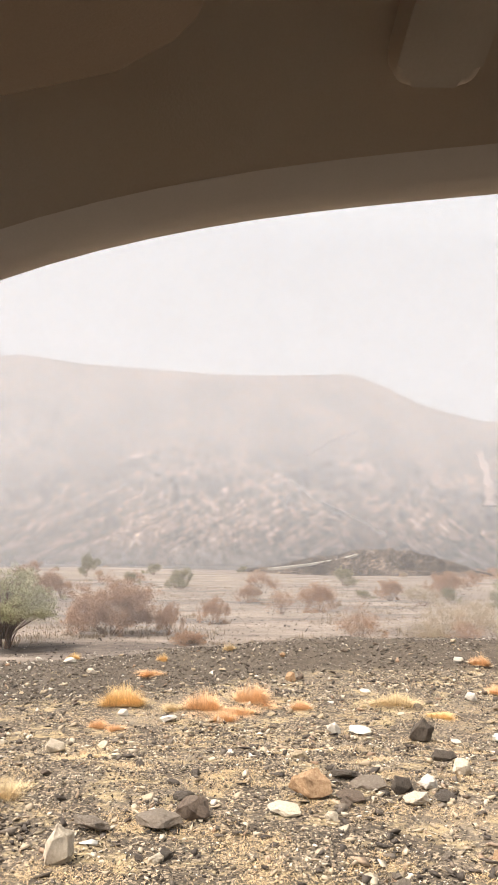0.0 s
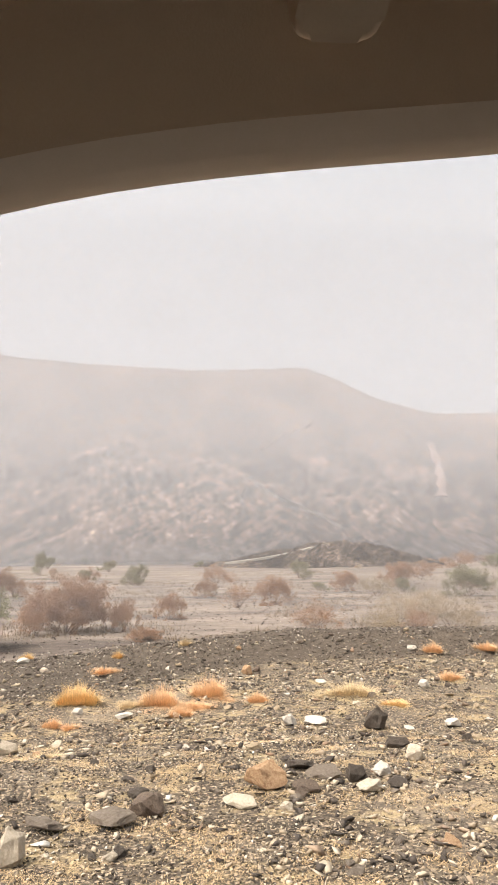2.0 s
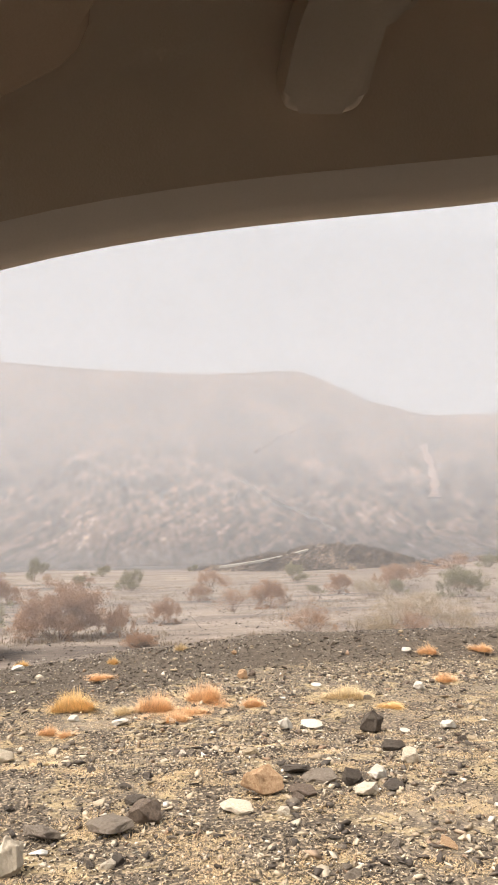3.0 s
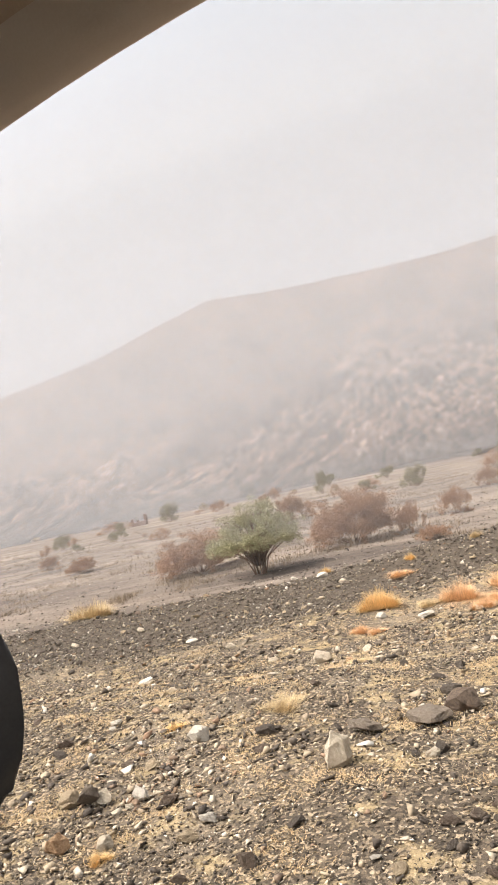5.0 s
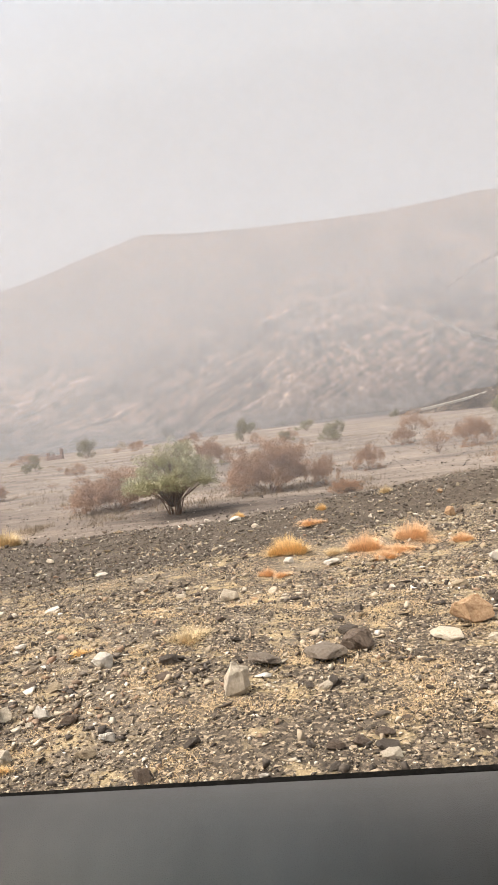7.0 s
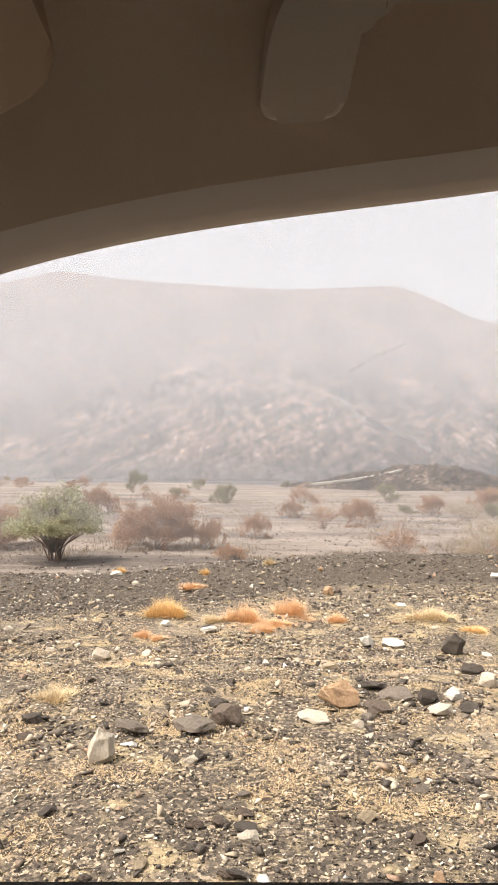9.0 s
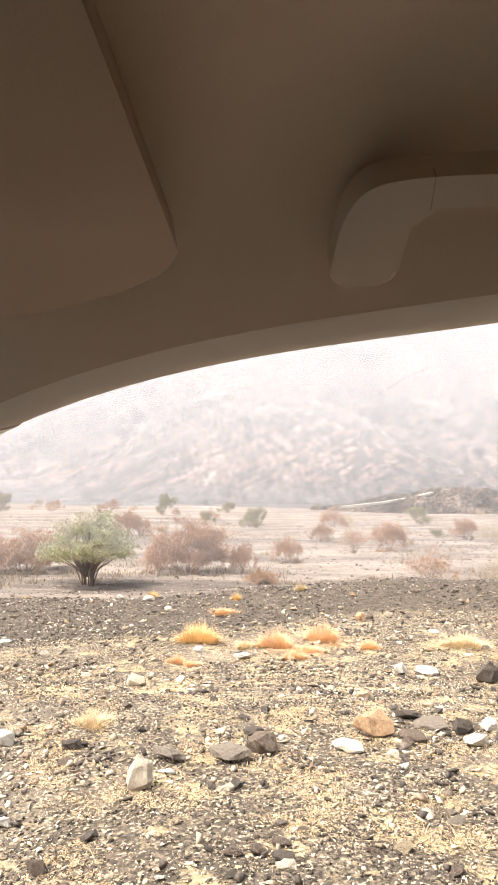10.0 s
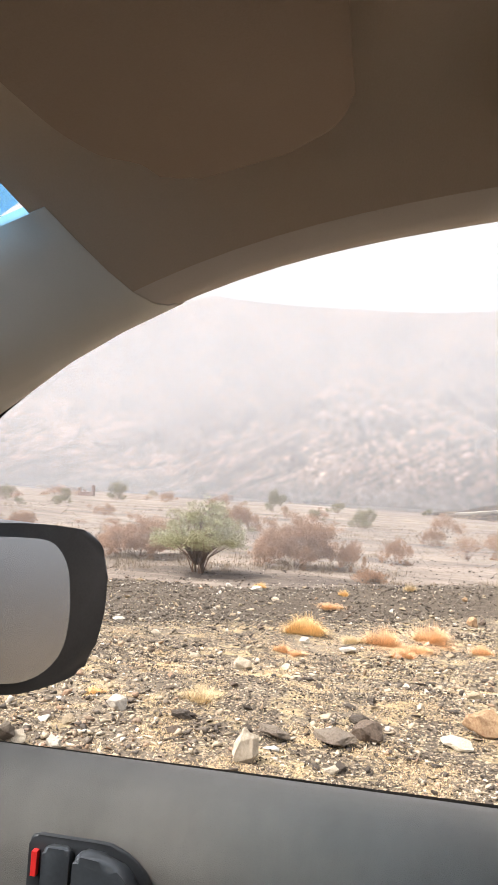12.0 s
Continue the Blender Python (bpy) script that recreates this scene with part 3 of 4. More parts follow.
track = part("track", loft(rows, 0.2, (0, 0, -1)), M_TRACK, None)
tagged(track, "pale dirt track worn across the dark mound", "track", kind="structure")


# ---- stones ----
def stone_shape(seed, points=16, flat=0.7):
    r = random.Random(seed)
    bm = bmesh.new()
    for _ in range(points):
        v = Vector((r.gauss(0, 1), r.gauss(0, 1), r.gauss(0, 1))).normalized()
        v = Vector((v.x * 0.5, v.y * 0.42, v.z * 0.42 * flat)) * r.uniform(0.86, 1.05)
        bm.verts.new(v)
    hull = bmesh.ops.convex_hull(bm, input=bm.verts[:])
    bmesh.ops.delete(bm, geom=[g for g in hull["geom_interior"] if isinstance(g, bmesh.types.BMVert)], context="VERTS")
    bmesh.ops.triangulate(bm, faces=bm.faces[:])
    return bm


def stone_arrays(seed, points, flat):
    bm = stone_shape(seed, points, flat)
    bm.verts.index_update()
    v = np.array([x.co[:] for x in bm.verts])
    f = np.array([[q.index for q in t.verts] for t in bm.faces])
    bm.free()
    return v, f


BIG_SHAPES = []
for s in range(11):
    bm = stone_shape(40 + s, 17, (0.75, 1.0, 0.55)[s % 3])
    if s > 8:
        for q in bm.verts:
            q.co.x = q.co.x * (0.95 - 0.75 * q.co.z) + 0.2 * q.co.z
    bmesh.ops.bevel(bm, geom=[e for e in bm.edges if len(e.link_faces) == 2 and e.calc_face_angle() > 0.45], offset=0.009, segments=1, affect="EDGES")
    bmesh.ops.subdivide_edges(bm, edges=[e for e in bm.edges if e.calc_length() > 0.12], cuts=3, use_grid_fill=True)
    bmesh.ops.triangulate(bm, faces=bm.faces[:])
    for q in bm.verts[:]:
        q.co *= 1 + 0.17 * noise.noise(q.co * 4 + Vector((s, 0, 0))) + 0.09 * noise.noise(q.co * 13 + Vector((0, s, 0)))
    me = bpy.data.meshes.new("rock")
    bm.to_mesh(me)
    bm.free()
    BIG_SHAPES.append(me)
ROCK_MESH = {}


def rock_mesh(shape, colour):
    if (shape, colour) not in ROCK_MESH:
        me = BIG_SHAPES[shape].copy()
        me.materials.append(ROCKS[colour])
        ROCK_MESH[shape, colour] = me
    return ROCK_MESH[shape, colour]


ROCK_WORDS = {"orange": "orange-tan sandstone", "dark": "dark basalt", "brown": "dark brown ironstone", "slate": "flat grey slate",
              "white": "bright white quartz", "cream": "cream limestone", "tan": "tan limestone"}
# colour, x, y, width, height
NEAR_ROCKS = """cream 1.26 3.82 .18 .09;dark 1.45 3.88 .14 .08;cream .5 3.77 .2 .08;slate -.2 3.55 .26 .11;brown -.01 3.68 .21 .14;slate -.53 3.45 .2 .1;cream -.62 3.08 .15 .19
brown .9 3.88 .17 .09;white -1.5 3.63 .14 .1;slate -1.86 2.92 .12 .15;cream -1.8 2.95 .1 .09;tan -1.98 2.95 .13 .09;white -1.6 2.97 .09 .09;orange -1.79 2.47 .1 .11
dark .08 2.41 .11 .06;cream .09 2.34 .09 .03;brown -.13 2.43 .08 .05;dark -1.09 3.6 .13 .07;cream -1.58 2.5 .08 .07;tan -1.22 2.53 .09 .06;white -.4 2.23 .05 .03
brown -.89 2.27 .08 .07"""
FAR_ROCKS = """orange .67 3.98 .24 .2;dark 2.12 6.4 .22 .25;white 1.34 6.66 .15 .15;white 1.61 6.66 .23 .10;white 2.87 6.38 .20 .11;cream 1.75 4.4 .16 .13;white 1.44 4.13 .15 .1
dark 1.24 4.06 .13 .14;slate 1.07 4.16 .23 .08;dark .95 4.33 .19 .08;white -.24 7.2 .22 .1;white -.72 7.57 .13 .08;dark 1.82 4.96 .18 .12;white 3.35 8.35 .16 .12
orange 1.35 9.7 .16 .16;tan .77 5.02 .14 .08;cream -1.12 5.86 .16 .15;white 3.95 10.37 .15 .12;white -1.77 10.66 .2 .09;white 2.2 8.92 .15 .07;white -2.84 6.0 .18 .06
white -2.3 4.22 .1 .05;cream -4.15 9.1 .12 .09;cream -4.97 8.73 .12 .08;white -3.05 8.0 .15 .06;dark -.07 3.98 .15 .07"""
rng = random.Random(5)
for item in (NEAR_ROCKS + ";" + FAR_ROCKS).replace("\n", ";").split(";"):
    if not item.strip():
        continue
    colour, x, y, w, h = item.split()
    x, y, w, h = float(x), float(y), float(w), float(h)
    ob = new("rock", rock_mesh(rng.choice((9, 10) if h > 1.1 * w else (1, 4, 7) if h > 0.6 * w else (0, 2, 3, 5, 6, 8)), colour))
    ob.matrix_world = pose(x, y, float(height(np.float64(x), np.float64(y))) + h * 0.36, rng.uniform(-12, 12), rng.uniform(-12, 12), rng.uniform(-35, 35)) @ Matrix.Diagonal((w * 1.1, w * 0.95, max(h * 1.3, w * 0.75), 1))
    size = "large" if w > 0.19 else "small" if w < 0.11 else "fist-sized"
    tagged(ob, f"{size} angular {ROCK_WORDS[colour]} rock lying on the gravel verge", "rock", "rocks on the verge")

for i in range(250):
    y = 1.9 + 9.4 * rng.random() ** 1.25
    x = rng.uniform(-0.62 * y - 0.7, 0.72 * y + 0.8)
    colour = rng.choices(["dark", "brown", "slate", "tan", "cream", "white", "orange"], [24, 20, 14, 18, 12, 4, 5])[0]
    w = rng.uniform(0.05, 0.10) * (1 + 0.05 * y)
    ob = new("stone", rock_mesh(rng.randrange(9), colour))
    ob.matrix_world = pose(x, y, float(height(np.float64(x), np.float64(y))) + w * 0.14, rng.uniform(-25, 25), rng.uniform(-25, 25), rng.uniform(0, 360)) @ Matrix.Diagonal((w, w * rng.uniform(0.7, 1), w * rng.uniform(0.5, 0.9), 1))
    tagged(ob, f"loose angular {ROCK_WORDS[colour]} stone among the gravel", "stone", "loose stones among the gravel")


# ---- gravel and straw, too many to count ----
def scatter(count, seed, ylo, yhi, power, keep=None):
    r = np.random.RandomState(seed)
    more = count * (4 if keep else 1)
    y = ylo + (yhi - ylo) * r.rand(more) ** power
    x = (r.rand(more) - 0.5) * (1.5 * y + 2.4) + 0.05 * y + 0.1
    if keep:
        pick = np.flatnonzero(r.rand(more) < keep(x, y))[:count]
        x, y = x[pick], y[pick]
    return r, x, y


def patches(x, y, scale):
    """A smooth field from 0 to 1 in blotches of about 1 / scale metres."""
    a, b = x * scale, y * scale
    v = np.sin(a * 2.1 + 1.3 * np.sin(b * 1.7 + 0.5)) + np.sin(b * 2.9 + 1.1 * np.sin(a * 1.3)) + 0.7 * np.sin(a * 4.7 - b * 3.1 + np.sin(b * 5.3)) + 0.5 * np.sin(a * 8.3 + b * 7.1)
    return np.clip(0.5 + 0.24 * v, 0, 1)


RUBBLE = [(-1.75, 2.9, 0.4), (-1.25, 3.3, 0.4), (1.2, 4.05, 0.5), (-0.1, 3.6, 0.4), (1.5, 6.6, 0.5), (2.6, 9.7, 0.9), (1.0, 9.4, 0.8), (4.3, 9.6, 0.9), (0.3, 6.9, 0.5)]


def rubble(x, y):
    """Where larger stones lie thick: in heaps and along the berm's stony end; few on the smooth strip beside the car."""
    v = 0.10 + 0.5 * patches(x, y, 0.8) ** 3
    for hx, hy, w in RUBBLE:
        v = v + 0.8 * np.exp(-((x - hx) / w) ** 2 - ((y - hy) / (0.6 * w)) ** 2)
    return v * (1 - 0.85 * ease(0.0, 0.6, x) * ease(2.9, 2.4, y))


def on_berm(x, y):
    zone = past_crest(x, y)
    return ease(-2.9, -2.3, zone) * ease(0.5, 0.1, zone)


def off_berm(x, y):
    return (1 - 0.9 * ease(-2.6, -2.0, past_crest(x, y))) * (0.35 + 0.65 * patches(x + 3, y, 1.1))


def pebbles(count, seed, ylo, yhi, power, lo, hi, mat, bury=0.2, keep=None, bias=3.0):
    shapes = [stone_arrays(200 + i, 6 + (i % 3 == 0), 0.5) for i in range(12)]
    r, x, y = scatter(count, seed, ylo, yhi, power, keep)
    count = len(x)
    size = lo + (hi - lo) * r.rand(count) ** bias
    size *= 1 + 0.04 * np.maximum(y - 3, 0)
    yaw, tilt = r.rand(count) * 6.283, r.randn(count) * 0.55
    V, F, base = [], [], 0
    for s, (v, f) in enumerate(shapes):
        pick = np.arange(count) % len(shapes) == s
        n = pick.sum()
        p = v[None] * size[pick, None, None] * (0.5 + 1.0 * r.rand(n, 1, 3))
        c, q = np.cos(tilt[pick])[:, None], np.sin(tilt[pick])[:, None]
        p = np.stack([p[..., 0], c * p[..., 1] - q * p[..., 2], q * p[..., 1] + c * p[..., 2]], -1)
        c, q = np.cos(yaw[pick])[:, None], np.sin(yaw[pick])[:, None]
        p = np.stack([c * p[..., 0] - q * p[..., 1], q * p[..., 0] + c * p[..., 1], p[..., 2]], -1)
        p += np.stack([x[pick], y[pick], height(x[pick], y[pick]) + size[pick] * bury], -1)[:, None]
        V.append(p.reshape(-1, 3))
        F.append((f[None] + (base + np.arange(n) * len(v))[:, None, None]).reshape(-1, 3))
        base += n * len(v)
    return mesh_from("gravel", np.concatenate(V), np.concatenate(F), mat)


gravel = tagged(new("gravel", pebbles(135000, 3, 1.3, 10.4, 1.3, 0.008, 0.031, M_GRAVEL, 0.2, off_berm)), "angular mixed gravel, dark grey to cream, strewn over the verge", "gravel", kind="stuff")
cobbles = tagged(new("cobbles", pebbles(11000, 9, 1.7, 11.2, 1.15, 0.024, 0.088, M_COBBLE, 0.14, rubble, 2.3)), "scattered larger angular stones, dark brown to cream", "stones", kind="stuff")
scree = tagged(new("berm_gravel", pebbles(36000, 6, 6.5, 13.5, 1.0, 0.008, 0.042, M_SCREE, 0.2, on_berm)), "dark brown scree with pale chips covering the low berm", "gravel", kind="stuff")
chips = tagged(new("plain_gravel", pebbles(30000, 4, 9, 45, 1.5, 0.014, 0.055, M_SPARSE, 0.2, lambda x, y: ease(0.3, 0.9, y - crest_line(x)))), "sparse stones strewn over the plain", "gravel", kind="stuff")


def blades(count, seed, place, length, width, lean, mat, name, curve=0.3):
    """Thin grass blades, each two quads long and tapering to its tip."""
    r = np.random.RandomState(seed)
    base, size, *way = place(r, count)
    yaw = way[0] if way else r.rand(count) * 6.283
    L = length * size * (0.55 + 0.7 * r.rand(count))
    tilt = np.clip((way[1] if way else lean[0]) + lean[1] * r.randn(count), 0, 1.55)
    out = np.stack([np.cos(yaw) * np.sin(tilt), np.sin(yaw) * np.sin(tilt), np.cos(tilt)], -1)
    side = np.stack([-np.sin(yaw), np.cos(yaw), np.zeros(count)], -1) * (width * (0.6 + 0.8 * r.rand(count)))[:, None]
    mid = base + out * (L * 0.55)[:, None]
    tip = base + out * L[:, None] - np.array([0, 0, 1]) * (L * curve * np.sin(tilt))[:, None] * 0.5
    V = np.stack([base - side, base + side, mid - side * 0.7, mid + side * 0.7, tip], 1).reshape(-1, 3)
    k = np.arange(count)[:, None] * 5
    F = np.concatenate([k + [0, 1, 3], k + [0, 3, 2], k + [2, 3, 4]])
    return mesh_from(name, V, F, mat)


def straw_place(r, count):
    pts = []
    while len(pts) < count:
        y = 1.6 + 6.4 * r.rand() ** 1.1
        x = (r.rand() - 0.5) * (1.5 * y + 2.2) + 0.05 * y
        if noise.fractal(Vector((x * 2.0, y * 2.4, 3.1)), 0.6, 2.0, 4) > 0.17 + 0.25 * r.rand() + 0.45 * max(0.0, 2.9 - y):
            for _ in range(9):
                pts.append((x + r.randn() * 0.04, y + r.randn() * 0.03))
    p = np.array(pts[:count])
    return np.column_stack([p, height(p[:, 0], p[:, 1]) + 0.006]), np.ones(count)


straw = tagged(new("straw_litter", blades(80000, 8, straw_place, 0.028, 0.0011, (1.36, 0.25), M_STRAW, "straw_litter", 0.1)), "flattened yellow straw lying in patches between the stones", "dry grass", kind="stuff")


def scrub_place(r, count):
    pts = []
    while len(pts) < count:
        y = 12.6 + 46 * r.rand() ** 1.6
        x = (r.rand() - 0.5) * (1.5 * y + 2.2) + 0.05 * y
        if noise.fractal(Vector((x * 0.3, y * 0.3, 7.7)), 0.7, 2.0, 4) > 0.12 * r.rand():
            n = 30
            w = 0.05 + 0.09 * r.rand()
            pts += [(x + r.randn() * w, y + r.randn() * w) for _ in range(n)]
    p = np.array(pts[:count])
    return np.column_stack([p, height(p[:, 0], p[:, 1]) - 0.005]), 0.6 + 0.8 * np.repeat(r.rand(count // 30 + 1), 30)[:count]


scrub = tagged(new("plain_scrub", blades(60000, 18, scrub_place, 0.13, 0.004, (0.7, 0.45), M_SCRUB, "plain_scrub", 0.3)), "low dry scrub dotted over the plain", "scrub", kind="stuff")


def tuft_mesh(seed, mat, count=5500, flat=1.0):
    def place(r, n):
        a, q = r.rand(n) * 6.283, np.sqrt(r.rand(n))
        lump = 0.8 + 0.25 * np.sin(a * 3 + seed) + 0.12 * np.sin(a * 7 + 2 * seed)
        base = np.stack([np.cos(a) * q * 0.32 * lump, np.sin(a) * q * 0.3 * lump, 0.0 * q], -1)
        return base, (0.95 - 0.3 * q) * lump * (0.55 + 0.6 * r.rand(n)), a + r.randn(n) * 0.9, 0.08 + 0.8 * q
    return blades(count, seed, place, 0.52 * flat, 0.0024, (0, 0.35), mat, "dry_grass_tuft", 0.5)


TUFTS = {"orange": [tuft_mesh(s, M_ORANGE_GRASS) for s in (1, 2)], "gold": [tuft_mesh(s, M_GOLD_GRASS) for s in (3, 4)], "pale": [tuft_mesh(s, M_PALE_GRASS, 2600) for s in (5, 6)]}
TUFT_WORDS = {"orange": "rusty orange tuft of dry grass on dark gravel", "gold": "golden yellow tuft of dry grass on dark gravel", "pale": "pale straw-coloured tuft of thin dry grass"}
TUFT_LIST = """gold -.78 8.15 .68 .36;orange .14 7.95 .62 .34;orange .72 8.4 .6 .34;orange .32 7.33 .38 .17;orange 1.22 7.9 .36 .18;orange -.59 9.9 .5 .13;orange 3.93 8.95 .42 .21;orange 4.25 10.27 .4 .25
pale 2.34 8.05 .8 .24;gold 2.66 7.4 .42 .1;orange -.92 7.1 .26 .15;gold -1.78 11.1 .3 .18;gold -.42 10.63 .22 .17;orange 5.09 10.25 .5 .18;pale -1.09 4.05 .4 .13;gold -1.57 2.4 .15 .07
pale -5.86 11.1 1.2 .45;pale .58 11.05 .3 .2;pale -.2 7.9 .5 .14;orange .5 7.7 .5 .16;pale -.75 5.4 .3 .08;gold -1.75 3.9 .22 .06;orange -.75 7.0 .3 .1;orange .28 7.7 .8 .06;orange .8 8.2 .6 .06;pale 2.3 8.0 1.1 .08;pale 3.9 8.9 .7 .07"""
for i, item in enumerate(TUFT_LIST.replace("\n", ";").split(";")):
    colour, x, y, w, h = item.split()
    x, y, w, h = float(x), float(y), float(w), float(h)
    ob = new("dry_grass_tuft", TUFTS[colour][i % 2])
    ob.matrix_world = pose(x, y, float(height(np.float64(x), np.float64(y))) - 0.01, 0, 0, i * 77) @ Matrix.Diagonal((w * 1.0, w * 1.0, h * 1.5, 1))
    tagged(ob, TUFT_WORDS[colour], "dry grass", "dry grass tufts")


# ---- shrubs ----
def twigs(seed, stems, top, levels, forks, r0, lean=(0.35, 0.95), droop=0.0):
    """Branching twig segments of a shrub about one unit wide, and the points where its leaves sit."""
    r = random.Random(seed)
    segs, tips = [], []

    def grow(p, d, length, rad, level):
        steps = 3
        for s in range(steps):
            d = (d + Vector((r.gauss(0, 0.16), r.gauss(0, 0.16), r.gauss(0, 0.12) + 0.05 - droop * level))).normalized()
            q = p + d * length / steps
            q.z = max(q.z, 0.02)
            segs.append((p, q, rad, rad * 0.8))
            p, rad = q, rad * 0.8
            if level >= levels - 2:
                tips.append((q.copy(), d.copy()))
        if level < levels:
            for _ in range(forks + (r.random() < 0.4)):
                e = (d + Vector((r.gauss(0, 0.5), r.gauss(0, 0.5), r.gauss(0, 0.38)))).normalized()
                grow(p, e, length * r.uniform(0.6, 0.85), rad * 0.75, level + 1)

    for i in range(stems):
        a = 2 * math.pi * (i + r.random() * 0.8) / stems
        t = r.uniform(*lean)
        d = Vector((math.cos(a) * math.sin(t), math.sin(a) * math.sin(t), math.cos(t)))
        grow(Vector((math.cos(a) * 0.03, math.sin(a) * 0.03, -0.03)), d, top * r.uniform(0.75, 1.1), r0, 0)
    return segs, tips


def twig_mesh(segs, mat, name="branchwork"):
    p0, p1 = np.array([s[0][:] for s in segs]), np.array([s[1][:] for s in segs])
    r0, r1 = np.array([s[2] for s in segs])[:, None], np.array([s[3] for s in segs])[:, None]
    d = p1 - p0
    d /= np.linalg.norm(d, axis=1)[:, None] + 1e-9
    u = np.cross(d, [0.31, 0.2, 0.93])
    u /= np.linalg.norm(u, axis=1)[:, None] + 1e-9
    w = np.cross(d, u)
    V = []
    for base, rad in ((p0, r0), (p1, r1)):
        for a in (0, 2.094, 4.189):
            V.append(base + (u * math.cos(a) + w * math.sin(a)) * rad)
    V = np.stack(V, 1).reshape(-1, 3)
    k = np.arange(len(segs))[:, None] * 6
    F = np.concatenate([k + [0, 1, 4, 3], k + [1, 2, 5, 4], k + [2, 0, 3, 5]])
    return mesh_from(name, V, F, mat)


def leaf_mesh(tips, per, size, jitter, mat, seed, name="foliage"):
    r = np.random.RandomState(seed)
    p = np.repeat(np.array([t[0][:] for t in tips]), per, 0)
    p = p + r.randn(*p.shape) * jitter
    p[:, 2] = np.maximum(p[:, 2], 0.02)
    a = r.randn(*p.shape)
    a /= np.linalg.norm(a, axis=1)[:, None]
    b = np.cross(a, r.randn(*p.shape))
    b /= np.linalg.norm(b, axis=1)[:, None]
    s = (size * (0.6 + 0.8 * r.rand(len(p))))[:, None]
    V = np.stack([p - a * s, p + b * s * 0.42, p + a * s, p - b * s * 0.42], 1).reshape(-1, 3)
    F = np.arange(len(p) * 4).reshape(-1, 4)
    return mesh_from(name, V, F, mat)


def shrub(name, seed, stems, levels, forks, top, r0, leaf, per, size, jitter, lean, label, droop=0.0, twig=None):
    root = new(name)
    segs, tips = twigs(seed, stems, top, levels, forks, r0, lean, droop)
    spread_w = max(max(abs(t[0].x), abs(t[0].y)) for t in tips)
    tall = max(t[0].z for t in tips)
    part("branchwork", twig_mesh(segs, twig or M_TWIG), None, root, "thin brown branching stems")
    if leaf:
        part("foliage", leaf_mesh(tips, per, size, jitter, leaf, seed), None, root)
    root["wide"], root["tall"] = spread_w * 1.9, tall
    return tagged(root, label, "shrub", "desert shrubs")


def acacia():
    """A multi-stemmed tree: stems fork out to clumps of small leaves that make a ragged dome."""
    r = random.Random(77)
    root = new("acacia_tree")
    segs, tips = [], []
    for i in range(95):
        a, q = r.uniform(0, 6.283), math.sqrt(r.random())
        h = 0.9 * math.sqrt(max(0.0, 1 - (q * 0.96) ** 2)) * r.uniform(0.62, 1.04)
        c = Vector((math.cos(a) * q * 0.48, math.sin(a) * q * 0.48, max(0.36 + 0.08 * q, h)))
        stem = Vector((math.cos(a) * 0.045, math.sin(a) * 0.045, 0))
        fork = Vector((c.x * 0.3, c.y * 0.3, 0.2 + 0.12 * r.random()))
        mid = fork.lerp(c, 0.55) + Vector((r.gauss(0, 0.03), r.gauss(0, 0.03), 0.03))
        if i % 8 == 0:
            segs.append((stem - Vector((0, 0, 0.03)), fork * 0.6 + stem * 0.4, 0.009, 0.0075))
            segs.append((fork * 0.6 + stem * 0.4, fork, 0.009, 0.007))
        else:
            segs.append((Vector((fork.x * 0.35, fork.y * 0.35, 0.12)), fork, 0.007, 0.006))
        segs += [(fork, mid, 0.006, 0.0045), (mid, c, 0.0045, 0.002)]
        for _ in range(9):
            e = c + Vector((r.gauss(0, 0.05), r.gauss(0, 0.05), r.gauss(0, 0.042)))
            segs.append((mid.lerp(c, r.uniform(0.3, 1)), e, 0.0022, 0.001))
            tips.append((e, e))
    part("branchwork", twig_mesh(segs, M_TWIG), None, root, "dark branching stems")
    part("foliage", leaf_mesh(tips, 38, 0.0085, 0.021, M_GREEN_LEAF, 5), None, root)
    root["wide"], root["tall"] = 1.04, 0.95
    return tagged(root, "small green acacia with several dark stems and a rounded crown", "tree", "trees")


